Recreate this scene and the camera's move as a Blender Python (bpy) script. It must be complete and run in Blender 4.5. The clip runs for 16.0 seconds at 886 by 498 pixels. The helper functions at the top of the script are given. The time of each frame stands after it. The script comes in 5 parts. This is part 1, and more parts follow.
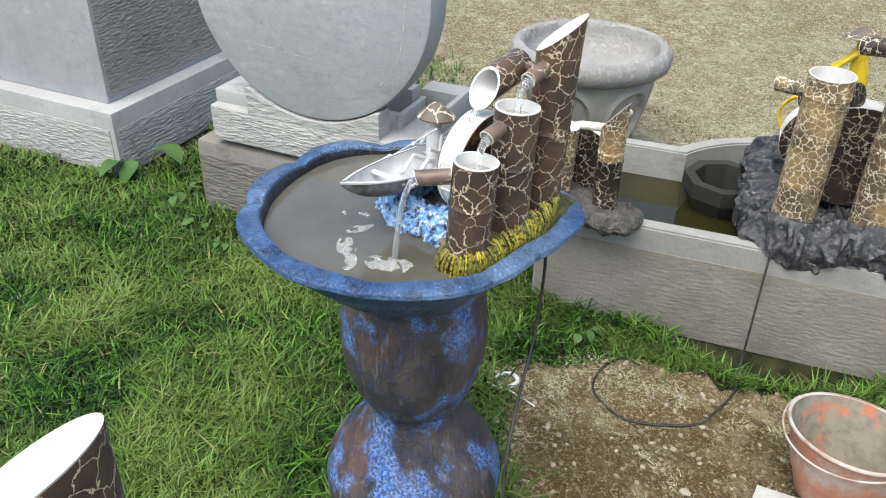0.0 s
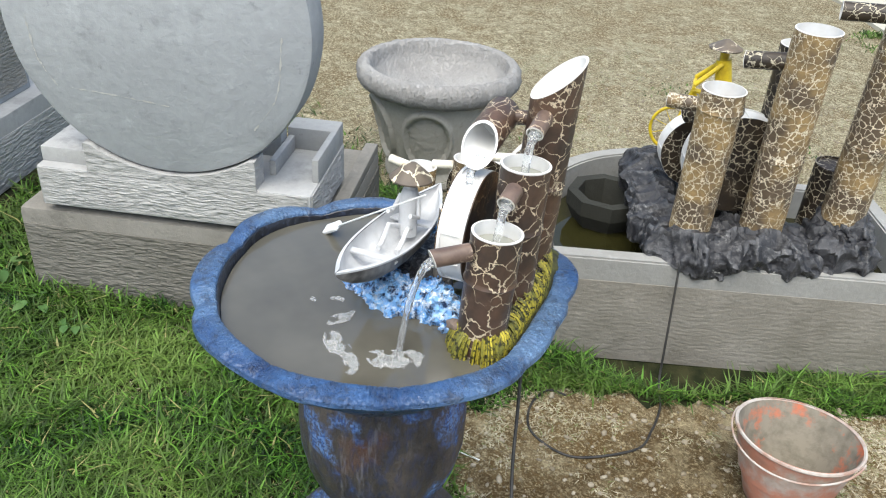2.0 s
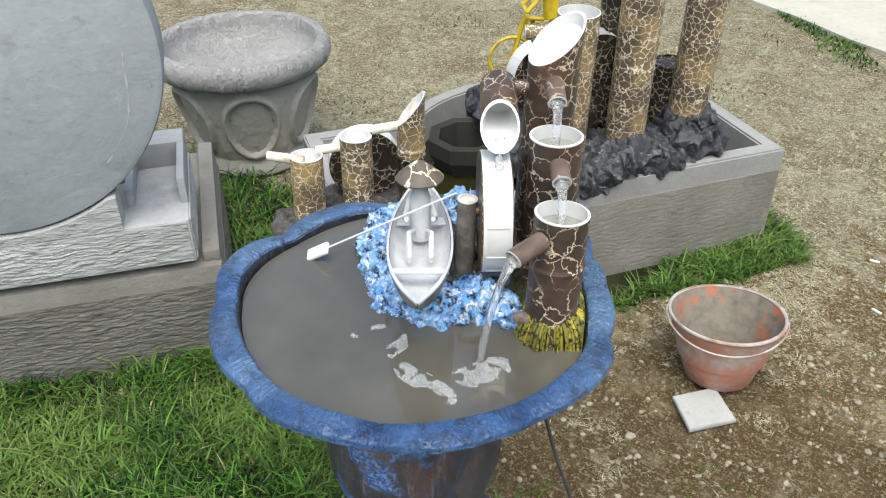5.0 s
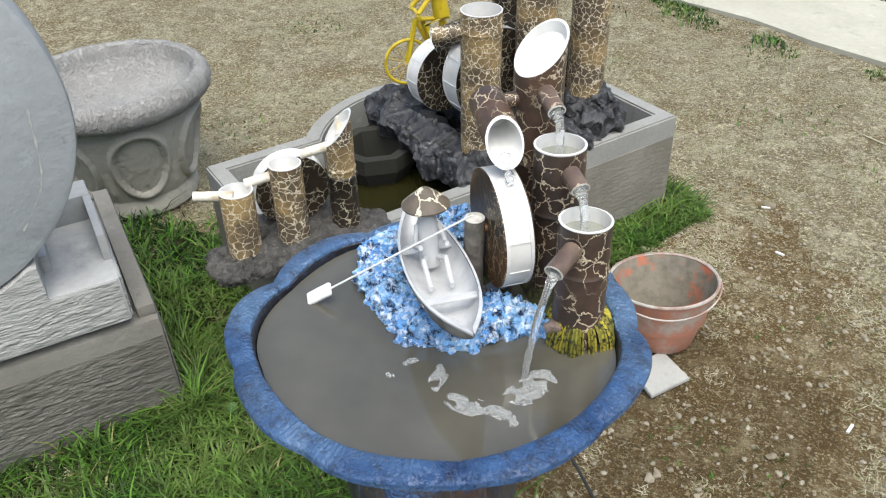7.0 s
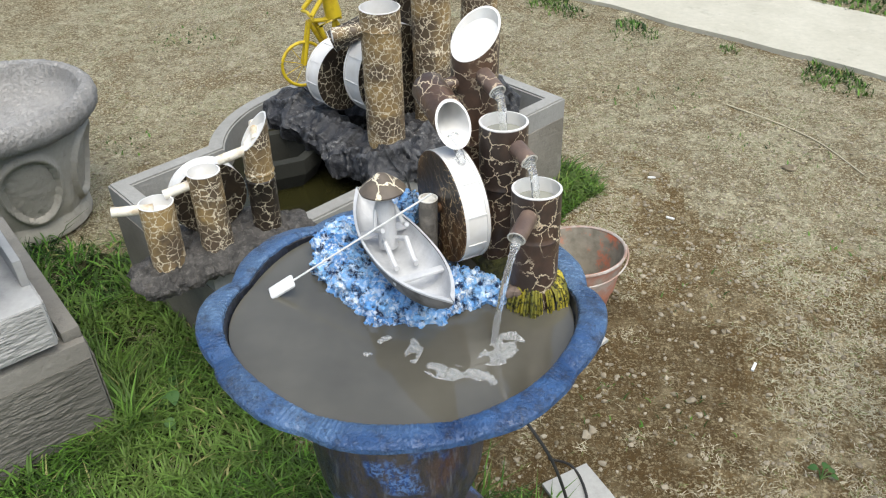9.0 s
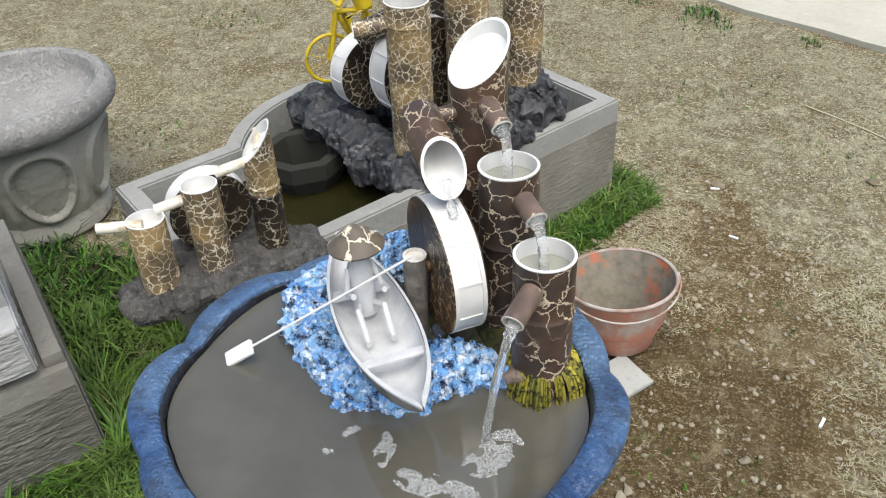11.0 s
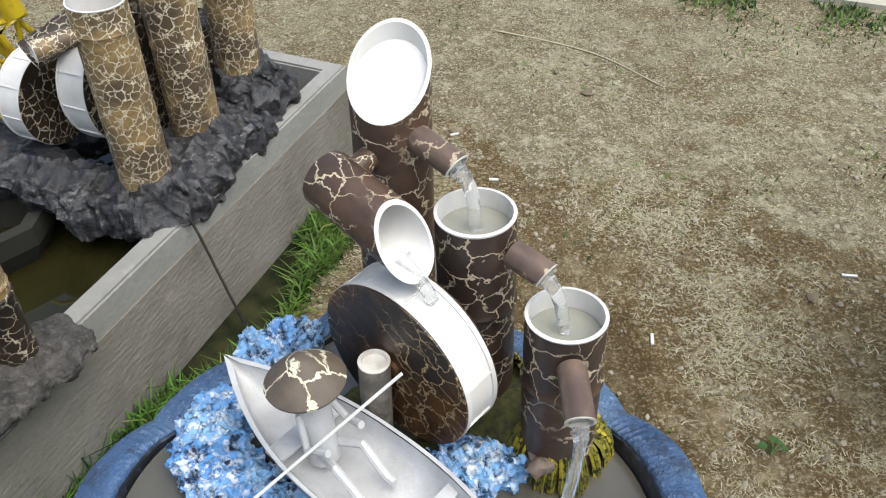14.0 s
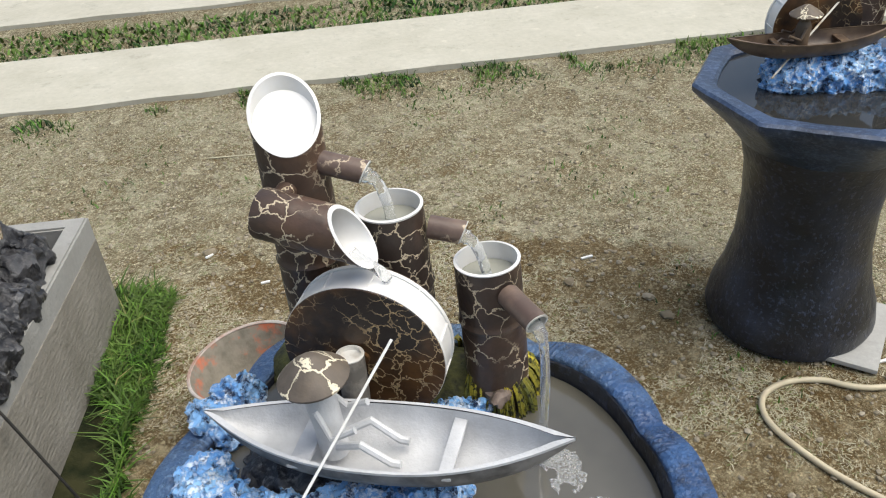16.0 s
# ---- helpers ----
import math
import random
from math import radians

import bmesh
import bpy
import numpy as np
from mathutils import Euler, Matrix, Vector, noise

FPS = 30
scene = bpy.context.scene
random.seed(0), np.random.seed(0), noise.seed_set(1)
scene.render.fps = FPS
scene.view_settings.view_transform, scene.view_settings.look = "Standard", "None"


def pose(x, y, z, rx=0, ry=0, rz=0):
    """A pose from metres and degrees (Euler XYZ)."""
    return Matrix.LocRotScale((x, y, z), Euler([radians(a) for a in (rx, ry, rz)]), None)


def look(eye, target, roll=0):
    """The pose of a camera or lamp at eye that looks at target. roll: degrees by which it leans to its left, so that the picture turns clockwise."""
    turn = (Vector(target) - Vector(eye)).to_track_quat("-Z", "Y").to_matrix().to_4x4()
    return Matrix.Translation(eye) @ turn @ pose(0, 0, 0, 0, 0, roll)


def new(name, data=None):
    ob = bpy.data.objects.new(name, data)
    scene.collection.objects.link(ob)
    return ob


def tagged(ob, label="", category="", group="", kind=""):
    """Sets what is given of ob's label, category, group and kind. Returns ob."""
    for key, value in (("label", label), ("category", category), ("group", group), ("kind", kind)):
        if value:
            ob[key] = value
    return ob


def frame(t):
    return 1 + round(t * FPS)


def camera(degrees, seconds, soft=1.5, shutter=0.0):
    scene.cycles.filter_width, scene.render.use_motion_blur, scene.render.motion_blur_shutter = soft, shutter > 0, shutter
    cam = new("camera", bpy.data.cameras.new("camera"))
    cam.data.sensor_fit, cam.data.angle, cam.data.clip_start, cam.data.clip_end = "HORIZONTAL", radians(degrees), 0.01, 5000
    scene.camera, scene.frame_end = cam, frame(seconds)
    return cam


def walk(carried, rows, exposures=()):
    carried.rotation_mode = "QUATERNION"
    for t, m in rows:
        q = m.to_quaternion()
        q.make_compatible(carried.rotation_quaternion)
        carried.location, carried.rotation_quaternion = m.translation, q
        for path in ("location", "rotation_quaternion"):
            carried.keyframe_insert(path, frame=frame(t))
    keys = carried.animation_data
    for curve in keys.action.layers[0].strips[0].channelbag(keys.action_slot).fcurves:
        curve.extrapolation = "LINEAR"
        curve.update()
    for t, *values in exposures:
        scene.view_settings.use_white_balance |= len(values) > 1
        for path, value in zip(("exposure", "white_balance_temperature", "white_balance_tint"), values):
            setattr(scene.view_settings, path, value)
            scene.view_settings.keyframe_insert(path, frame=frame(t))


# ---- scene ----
cam = camera(57.4, 16.0, 1.1)
PATH = [
    (0, (1.308, -0.32, 1.565), (-0.33, 0.099, 0.496), 1.4),
    (0.5, (1.165, -0.44, 1.554), (-0.412, 0.175, 0.487), 2.1),
    (1, (1.044, -0.508, 1.56), (-0.478, 0.306, 0.548), 3.4),
    (1.5, (0.993, -0.541, 1.55), (-0.479, 0.346, 0.526), 4.3),
    (2, (0.976, -0.572, 1.553), (-0.473, 0.341, 0.519), 3.9),
    (2.5, (0.917, -0.675, 1.542), (-0.456, 0.269, 0.436), 4.3),
    (3, (0.836, -0.781, 1.556), (-0.445, 0.264, 0.431), 2.7),
    (3.5, (0.79, -0.823, 1.55), (-0.396, 0.262, 0.361), 2.1),
    (4, (0.739, -0.817, 1.545), (-0.39, 0.332, 0.36), 1.5),
    (4.5, (0.685, -0.815, 1.565), (-0.398, 0.448, 0.455), 1.5),
    (4.7, (0.65, -0.813, 1.564), (-0.394, 0.471, 0.44), 0.6),
    (6.8, (0.41, -0.877, 1.601), (-0.329, 0.588, 0.457), -2.1),
    (7, (0.378, -0.899, 1.602), (-0.299, 0.585, 0.444), -2.4),
    (7.5, (0.32, -0.941, 1.605), (-0.208, 0.574, 0.41), -2.2),
    (8, (0.285, -0.984, 1.609), (-0.19, 0.563, 0.433), -2.2),
    (8.5, (0.283, -1.009, 1.62), (-0.132, 0.568, 0.462), -1.6),
    (8.7, (0.281, -1.013, 1.619), (-0.105, 0.569, 0.458), -1.9),
    (10.8, (0.313, -0.77, 1.57), (-0.204, 0.764, 0.396), -3.6),
    (11, (0.314, -0.722, 1.566), (-0.222, 0.783, 0.364), -3.5),
    (11.5, (0.29, -0.653, 1.547), (-0.261, 0.831, 0.325), -4.8),
    (12, (0.203, -0.582, 1.537), (-0.208, 0.955, 0.326), -4.1),
    (12.5, (0.12, -0.534, 1.535), (-0.077, 0.997, 0.262), -3.3),
    (13, (0.058, -0.524, 1.53), (-0.04, 0.996, 0.234), -3.2),
    (13.5, (0.012, -0.487, 1.528), (0.049, 1.039, 0.237), -2.0),
    (14, (-0.022, -0.455, 1.514), (0.242, 1.02, 0.19), -1.3),
    (14.5, (-0.092, -0.471, 1.51), (0.228, 0.977, 0.168), -3.2),
    (15, (-0.221, -0.509, 1.53), (0.454, 0.907, 0.29), -3.3),
    (15.5, (-0.324, -0.535, 1.524), (0.578, 0.777, 0.313), -4.4),
    (16, (-0.305, -0.55, 1.502), (0.68, 0.79, 0.391), -4.8),
]
walk(cam, [(t, look(eye, target, roll)) for t, eye, target, roll in PATH], exposures=[(0, 1.1, 6450, 6), (3.5, 0.97, 6350, 6), (8, 0.76, 6450, 6), (11.5, 0.7, 6500, 7), (13.5, 0.68, 6500, 7), (16, 0.6, 6650, 7)])

# ---------------------------------------------------------------- light
SUN_AZ, SUN_EL = -50.0, 66.0
world = bpy.data.worlds.new("sky")
scene.world = world
world.use_nodes = True
wn = world.node_tree.nodes
sky = wn.new("ShaderNodeTexSky")
sky.sky_type = "NISHITA"
sky.sun_disc = False
sky.sun_elevation = radians(SUN_EL)
sky.sun_rotation = radians(90 - SUN_AZ)
sky.dust_density = 3.0
sky.ozone_density = 0.6
world.node_tree.links.new(sky.outputs[0], wn["Background"].inputs[0])
wn["Background"].inputs[1].default_value = 0.118
lamp = bpy.data.lights.new("sun", "SUN")
lamp.energy = 2.1
lamp.angle = radians(66)
lamp.color = (1.0, 0.98, 0.93)
sun = new("sun", lamp)
a, e = radians(SUN_AZ), radians(SUN_EL)
sun.matrix_world = look((8 * math.cos(a) * math.cos(e), 8 * math.sin(a) * math.cos(e), 8 * math.sin(e)), (0, 0, 0))


# ---------------------------------------------------------------- materials
class Mat:
    """A small builder for procedural node materials in object space."""

    def __init__(self, name, rough=0.7, metal=0.0, spec=0.5, coords="Object"):
        self.m = bpy.data.materials.new(name)
        self.m.use_nodes = True
        self.t = self.m.node_tree
        self.b = self.t.nodes["Principled BSDF"]
        self.b.inputs["Roughness"].default_value = rough
        self.b.inputs["Metallic"].default_value = metal
        self.b.inputs["Specular IOR Level"].default_value = spec
        shift = self.t.nodes.new("ShaderNodeVectorMath")
        spread = self.t.nodes.new("ShaderNodeMath")
        spread.operation = "MULTIPLY"
        spread.inputs[1].default_value = 7.3
        self.t.links.new(self.t.nodes.new("ShaderNodeObjectInfo").outputs["Random"], spread.inputs[0])
        self.t.links.new(self.t.nodes.new("ShaderNodeTexCoord").outputs[coords], shift.inputs[0])
        self.t.links.new(spread.outputs[0], shift.inputs[1])
        self.co = shift.outputs[0]
        self.h = None

    def n(self, kind, **sets):
        node = self.t.nodes.new(kind)
        for k, v in sets.items():
            node.inputs[k].default_value = v
        return node

    def link(self, a, b):
        self.t.links.new(a, b)

    def warp(self, scale, amount, stretch=(1, 1, 1)):
        mp = self.n("ShaderNodeMapping")
        mp.inputs["Scale"].default_value = stretch
        self.link(self.co, mp.inputs["Vector"])
        if not amount:
            return mp.outputs[0]
        ns = self.n("ShaderNodeTexNoise", Scale=scale, Detail=4.0, Roughness=0.65)
        self.link(mp.outputs[0], ns.inputs["Vector"])
        sub = self.n("ShaderNodeVectorMath")
        sub.operation = "SUBTRACT"
        sub.inputs[1].default_value = (0.5, 0.5, 0.5)
        self.link(ns.outputs["Color"], sub.inputs[0])
        mul = self.n("ShaderNodeVectorMath")
        mul.operation = "SCALE"
        mul.inputs["Scale"].default_value = amount
        self.link(sub.outputs[0], mul.inputs[0])
        add = self.n("ShaderNodeVectorMath")
        self.link(mp.outputs[0], add.inputs[0])
        self.link(mul.outputs[0], add.inputs[1])
        return add.outputs[0]

    def noise(self, scale, detail=4.0, rough=0.55, stretch=(1, 1, 1), lo=0.35, hi=0.65):
        ns = self.n("ShaderNodeTexNoise", Scale=scale, Detail=detail, Roughness=rough)
        self.link(self.warp(0, 0, stretch), ns.inputs["Vector"])
        r = self.n("ShaderNodeMapRange")
        r.inputs["From Min"].default_value, r.inputs["From Max"].default_value = lo, hi
        self.link(ns.outputs["Fac"], r.inputs["Value"])
        return r.outputs[0]

    def cracks(self, scale, width, distort=0.042, stretch=(1, 1, 1)):
        """Ragged branching lines whose width swells and dies away along them."""
        v = self.n("ShaderNodeTexVoronoi", Scale=scale)
        v.feature = "DISTANCE_TO_EDGE"
        bend = self.n("ShaderNodeVectorMath")
        self.link(self.warp(16.0, distort * 1.5, stretch), bend.inputs[0])
        self.link(self.warp(75.0, distort * 0.8, stretch), bend.inputs[1])
        half = self.n("ShaderNodeVectorMath")
        half.operation = "SCALE"
        half.inputs["Scale"].default_value = 0.5
        self.link(bend.outputs[0], half.inputs[0])
        self.link(half.outputs[0], v.inputs["Vector"])
        swell_ = self.n("ShaderNodeMapRange")
        swell_.inputs["To Min"].default_value, swell_.inputs["To Max"].default_value = 0.5, 1.35
        self.link(self.noise(30.0, 3.0, lo=0.3, hi=0.72), swell_.inputs["Value"])
        d = self.math("DIVIDE", v.outputs["Distance"], swell_.outputs[0])
        r = self.n("ShaderNodeMapRange")
        r.inputs["From Min"].default_value, r.inputs["From Max"].default_value = width * 0.5, width
        r.inputs["To Min"].default_value, r.inputs["To Max"].default_value = 1.0, 0.0
        self.link(d, r.inputs["Value"])
        return r.outputs[0]

    def math(self, op, a, b):
        m = self.n("ShaderNodeMath")
        m.operation = op
        for i, v in enumerate((a, b)):
            if isinstance(v, (int, float)):
                m.inputs[i].default_value = v
            else:
                self.link(v, m.inputs[i])
        return m.outputs[0]

    def mix(self, fac, a, b):
        m = self.n("ShaderNodeMix")
        m.data_type = "RGBA"
        if isinstance(fac, (int, float)):
            m.inputs[0].default_value = fac
        else:
            self.link(fac, m.inputs[0])
        for i, v in ((6, a), (7, b)):
            if isinstance(v, tuple):
                m.inputs[i].default_value = (*v, 1)
            else:
                self.link(v, m.inputs[i])
        return m.outputs[2]

    def random(self, island=False):
        if island:
            return self.n("ShaderNodeNewGeometry").outputs["Random Per Island"]
        return self.n("ShaderNodeObjectInfo").outputs["Random"]

    def color(self, c):
        if isinstance(c, tuple):
            self.b.inputs["Base Color"].default_value = (*c, 1)
        else:
            self.link(c, self.b.inputs["Base Color"])
        return self

    def rough(self, fac, lo, hi):
        r = self.n("ShaderNodeMapRange")
        r.inputs["To Min"].default_value, r.inputs["To Max"].default_value = lo, hi
        self.link(fac, r.inputs["Value"])
        self.link(r.outputs[0], self.b.inputs["Roughness"])
        return self

    def bump(self, height, dist=0.003, strength=0.6):
        bm_ = self.n("ShaderNodeBump", Strength=strength, Distance=dist)
        self.link(height, bm_.inputs["Height"])
        if self.h is not None:
            self.link(self.h, bm_.inputs["Normal"])
        self.h = bm_.outputs[0]
        self.link(self.h, self.b.inputs["Normal"])
        return self


def crackle(name, base, patch, line, scale, width, cover, rough=0.5):
    m = Mat(name, rough=rough)
    blot = m.noise(9.0, 4.0, lo=0.42, hi=0.62)
    fine = m.noise(70.0, 3.0, lo=0.25, hi=0.75)
    c = m.mix(blot, base, patch)
    c = m.mix(m.math("MULTIPLY", fine, 0.45), c, tuple(v * 0.35 for v in base))
    big = m.cracks(scale, width)
    mask = m.noise(14.0, 2.0, lo=0.5 - cover, hi=0.62 - cover)
    k = m.math("MULTIPLY", big, mask)
    c = m.mix(k, c, line)
    m.color(c).bump(fine, 0.0012, 0.5).bump(k, 0.0016, 0.7)
    return m.m


BARK = crackle("cracked brown paint", (0.052, 0.037, 0.03), (0.115, 0.066, 0.042), (0.6, 0.5, 0.35), 33.0, 0.034, 0.17, 0.4)
BARK_SIDE = crackle("cracked rusty wheel paint", (0.02, 0.013, 0.01), (0.17, 0.078, 0.024), (0.46, 0.33, 0.17), 50.0, 0.036, 0.03, 0.4)
TAN = crackle("cracked tan paint", (0.125, 0.09, 0.058), (0.42, 0.285, 0.122), (0.76, 0.68, 0.52), 48.0, 0.052, 0.22, 0.5)
TAN_DARK = crackle("cracked dark paint", (0.022, 0.016, 0.012), (0.05, 0.034, 0.02), (0.55, 0.49, 0.36), 42.0, 0.05, 0.15, 0.5)
HATMAT = crackle("cracked grey hat paint", (0.12, 0.1, 0.085), (0.15, 0.115, 0.08), (0.75, 0.67, 0.5), 30.0, 0.05, 0.14, 0.6)

m = Mat("plain brown spout paint", rough=0.4)
f = m.noise(30.0, 4.0, lo=0.4, hi=0.65)
g = m.cracks(26.0, 0.03)
c = m.mix(f, (0.105, 0.07, 0.055), (0.175, 0.12, 0.09))
SPOUT = m.color(m.mix(m.math("MULTIPLY", g, m.noise(12.0, 2.0, lo=0.52, hi=0.6)), c, (0.5, 0.4, 0.28))).bump(f, 0.001, 0.5).m

m = Mat("weathered grey post", rough=0.7)
f = m.noise(35.0, 4.0, 0.65, lo=0.38, hi=0.65)
POSTGREY = m.color(m.mix(f, (0.12, 0.108, 0.092), (0.26, 0.235, 0.2))).bump(f, 0.002, 0.6).m

m = Mat("white pipe", rough=0.32)
f = m.noise(24.0, 4.0, lo=0.3, hi=0.8)
WHITE = m.color(m.mix(f, (0.74, 0.735, 0.725), (0.62, 0.6, 0.56))).bump(f, 0.0004).m

m = Mat("stained spout lip", rough=0.5)
f = m.noise(50.0, 4.0, lo=0.4, hi=0.65)
SPOUTLIP = m.color(m.mix(f, (0.72, 0.695, 0.64), (0.52, 0.48, 0.41))).m

m = Mat("weathered cream pipe", rough=0.5)
f = m.noise(40.0, 4.0, lo=0.45, hi=0.7)
CREAM = m.color(m.mix(f, (0.72, 0.68, 0.58), (0.42, 0.32, 0.2))).m

m = Mat("blue rim paint", rough=0.42)
f = m.noise(14.0, 6.0, 0.7, lo=0.34, hi=0.68)
g = m.noise(150.0, 4.0, 0.7, lo=0.5, hi=0.64)
k = m.noise(4.0, 4.0, lo=0.46, hi=0.66)
d = m.noise(34.0, 5.0, 0.75, lo=0.53, hi=0.64)
c = m.mix(f, (0.011, 0.032, 0.095), (0.04, 0.105, 0.25))
c = m.mix(m.math("MULTIPLY", k, 0.6), c, (0.1, 0.165, 0.26))
c = m.mix(m.math("MULTIPLY", m.math("MULTIPLY", g, k), 0.6), c, (0.2, 0.34, 0.54))
c = m.mix(m.math("MULTIPLY", d, 0.6), c, (0.018, 0.02, 0.034))
edge_ = m.n("ShaderNodeMapRange")
edge_.inputs["From Min"].default_value, edge_.inputs["From Max"].default_value = 0.53, 0.6
m.link(m.n("ShaderNodeNewGeometry").outputs["Pointiness"], edge_.inputs["Value"])
c = m.mix(m.math("MULTIPLY", edge_.outputs[0], m.math("ADD", m.math("MULTIPLY", m.noise(45.0, 4.0, 0.7, lo=0.42, hi=0.58), 0.6), 0.1)), c, (0.26, 0.4, 0.62))
BLUE = m.color(c).rough(f, 0.22, 0.45).bump(f, 0.006, 0.6).bump(g, 0.0016, 0.7).bump(d, 0.0015, 0.6).m

m = Mat("blue and brown pedestal paint", rough=0.5)
f = m.noise(7.5, 4.0, 0.6, lo=0.52, hi=0.6)
s = m.noise(150.0, 4.0, 0.75, lo=0.46, hi=0.56)
v = m.noise(60.0, 5.0, 0.75, lo=0.47, hi=0.6, stretch=(1, 1, 0.4))
w = m.noise(9.0, 5.0, 0.65, lo=0.38, hi=0.66, stretch=(1, 1, 0.45))
r = m.noise(4.0, 3.0, lo=0.58, hi=0.68)
c = m.mix(w, (0.034, 0.029, 0.03), (0.125, 0.1, 0.086))
c = m.mix(m.math("MULTIPLY", r, 0.5), c, (0.2, 0.08, 0.05))
c = m.mix(m.math("MULTIPLY", v, 0.4), c, (0.03, 0.055, 0.16))
c = m.mix(m.math("MULTIPLY", f, m.math("ADD", m.math("MULTIPLY", v, 0.75), 0.2)), c, (0.03, 0.11, 0.4))
c = m.mix(m.math("MULTIPLY", m.math("MULTIPLY", f, s), 0.75), c, (0.2, 0.36, 0.72))
c = m.mix(m.math("MULTIPLY", m.noise(34.0, 4.0, 0.7, lo=0.58, hi=0.66, stretch=(1, 1, 0.12)), 0.35), c, (0.3, 0.3, 0.34))
PEDESTAL = m.color(c).rough(w, 0.3, 0.6).bump(w, 0.008, 0.6).bump(v, 0.003, 0.6).bump(s, 0.0016, 0.6).m

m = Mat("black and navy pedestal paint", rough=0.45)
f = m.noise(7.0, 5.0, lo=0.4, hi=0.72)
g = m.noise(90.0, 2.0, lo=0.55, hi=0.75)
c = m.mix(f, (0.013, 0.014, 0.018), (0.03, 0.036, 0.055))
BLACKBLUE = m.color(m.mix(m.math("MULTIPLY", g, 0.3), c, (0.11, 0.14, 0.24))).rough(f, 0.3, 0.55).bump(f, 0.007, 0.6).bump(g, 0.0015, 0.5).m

m = Mat("dull navy rim paint", rough=0.4)
f = m.noise(9.0, 5.0, lo=0.38, hi=0.68)
g = m.noise(80.0, 4.0, 0.7, lo=0.48, hi=0.64)
c = m.mix(f, (0.02, 0.032, 0.062), (0.05, 0.08, 0.15))
NAVY = m.color(m.mix(m.math("MULTIPLY", g, 0.35), c, (0.16, 0.22, 0.34))).bump(f, 0.004, 0.5).bump(g, 0.001, 0.5).m

m = Mat("dry brushed sky blue rock", rough=0.7)
f = m.noise(60.0, 6.0, 0.72, lo=0.385, hi=0.47)
g = m.noise(16.0, 3.0, lo=0.4, hi=0.62)
w = m.noise(95.0, 6.0, 0.78, lo=0.475, hi=0.555)
h = m.noise(24.0, 4.0, 0.65, lo=0.32, hi=0.62)
c = m.mix(g, (0.1, 0.3, 0.66), (0.27, 0.52, 0.83))
c = m.mix(m.math("MULTIPLY", w, h), c, (0.82, 0.87, 0.92))
c = m.mix(f, (0.014, 0.03, 0.085), c)
SKYROCK = m.color(c).bump(f, 0.003, 0.7).bump(w, 0.0015, 0.7).m

m = Mat("yellow and olive moss paint", rough=0.6)
f = m.noise(22.0, 3.0, lo=0.42, hi=0.6)
g = m.random(True)
c = m.mix(g, (0.1, 0.1, 0.02), (0.5, 0.41, 0.035))
c = m.mix(m.math("MULTIPLY", f, 0.6), c, (0.1, 0.115, 0.025))
c = m.mix(m.noise(170.0, 3.0, lo=0.5, hi=0.6), c, (0.025, 0.024, 0.008))
MOSS = m.color(c).bump(m.noise(140.0), 0.001).m
m = Mat("dark moss bed", rough=0.8)
MOSSBED = m.color(m.mix(m.noise(60.0), (0.02, 0.02, 0.008), (0.09, 0.09, 0.02))).bump(m.noise(60.0), 0.003).m

m = Mat("pale brown painted rock", rough=0.6)
ROCKBROWN = m.color(m.mix(m.noise(40.0), (0.1, 0.075, 0.06), (0.2, 0.15, 0.12))).bump(m.noise(40.0), 0.002).m

m = Mat("boat primer paint", rough=0.45)
f = m.noise(26.0, 4.0, lo=0.35, hi=0.7)
BOATIN = m.color(m.mix(f, (0.6, 0.603, 0.607), (0.45, 0.453, 0.457))).bump(m.noise(160.0), 0.0006).m
m = Mat("boat dark hull paint", rough=0.5)
f = m.noise(30.0, 4.0, lo=0.4, hi=0.65)
BOATOUT = m.color(m.mix(f, (0.05, 0.048, 0.045), (0.22, 0.21, 0.2))).m
m = Mat("brown boat paint", rough=0.45)
BOATBROWN = m.color(m.mix(m.noise(20.0), (0.07, 0.045, 0.03), (0.17, 0.115, 0.07))).m

m = Mat("dark slate rock paint", rough=0.5)
f = m.noise(15.0, 7.0, 0.68, lo=0.36, hi=0.68)
g = m.noise(70.0, 5.0, 0.75, lo=0.52, hi=0.66)
k = m.noise(7.0, 3.0, lo=0.55, hi=0.7)
c = m.mix(f, (0.006, 0.006, 0.008), (0.046, 0.047, 0.053))
c = m.mix(m.math("MULTIPLY", g, 0.4), c, (0.16, 0.154, 0.15))
c = m.mix(m.math("MULTIPLY", m.math("MULTIPLY", k, g), 0.55), c, (0.5, 0.49, 0.47))
ridge_ = m.n("ShaderNodeMapRange")
ridge_.inputs["From Min"].default_value, ridge_.inputs["From Max"].default_value = 0.51, 0.6
m.link(m.n("ShaderNodeNewGeometry").outputs["Pointiness"], ridge_.inputs["Value"])
c = m.mix(m.math("MULTIPLY", m.math("MULTIPLY", ridge_.outputs[0], m.noise(30.0, 4.0, 0.7, lo=0.4, hi=0.62)), 0.6), c, (0.2, 0.2, 0.205))
SLATE = m.color(c).rough(f, 0.28, 0.55).bump(f, 0.006, 0.7).bump(g, 0.0014, 0.5).m


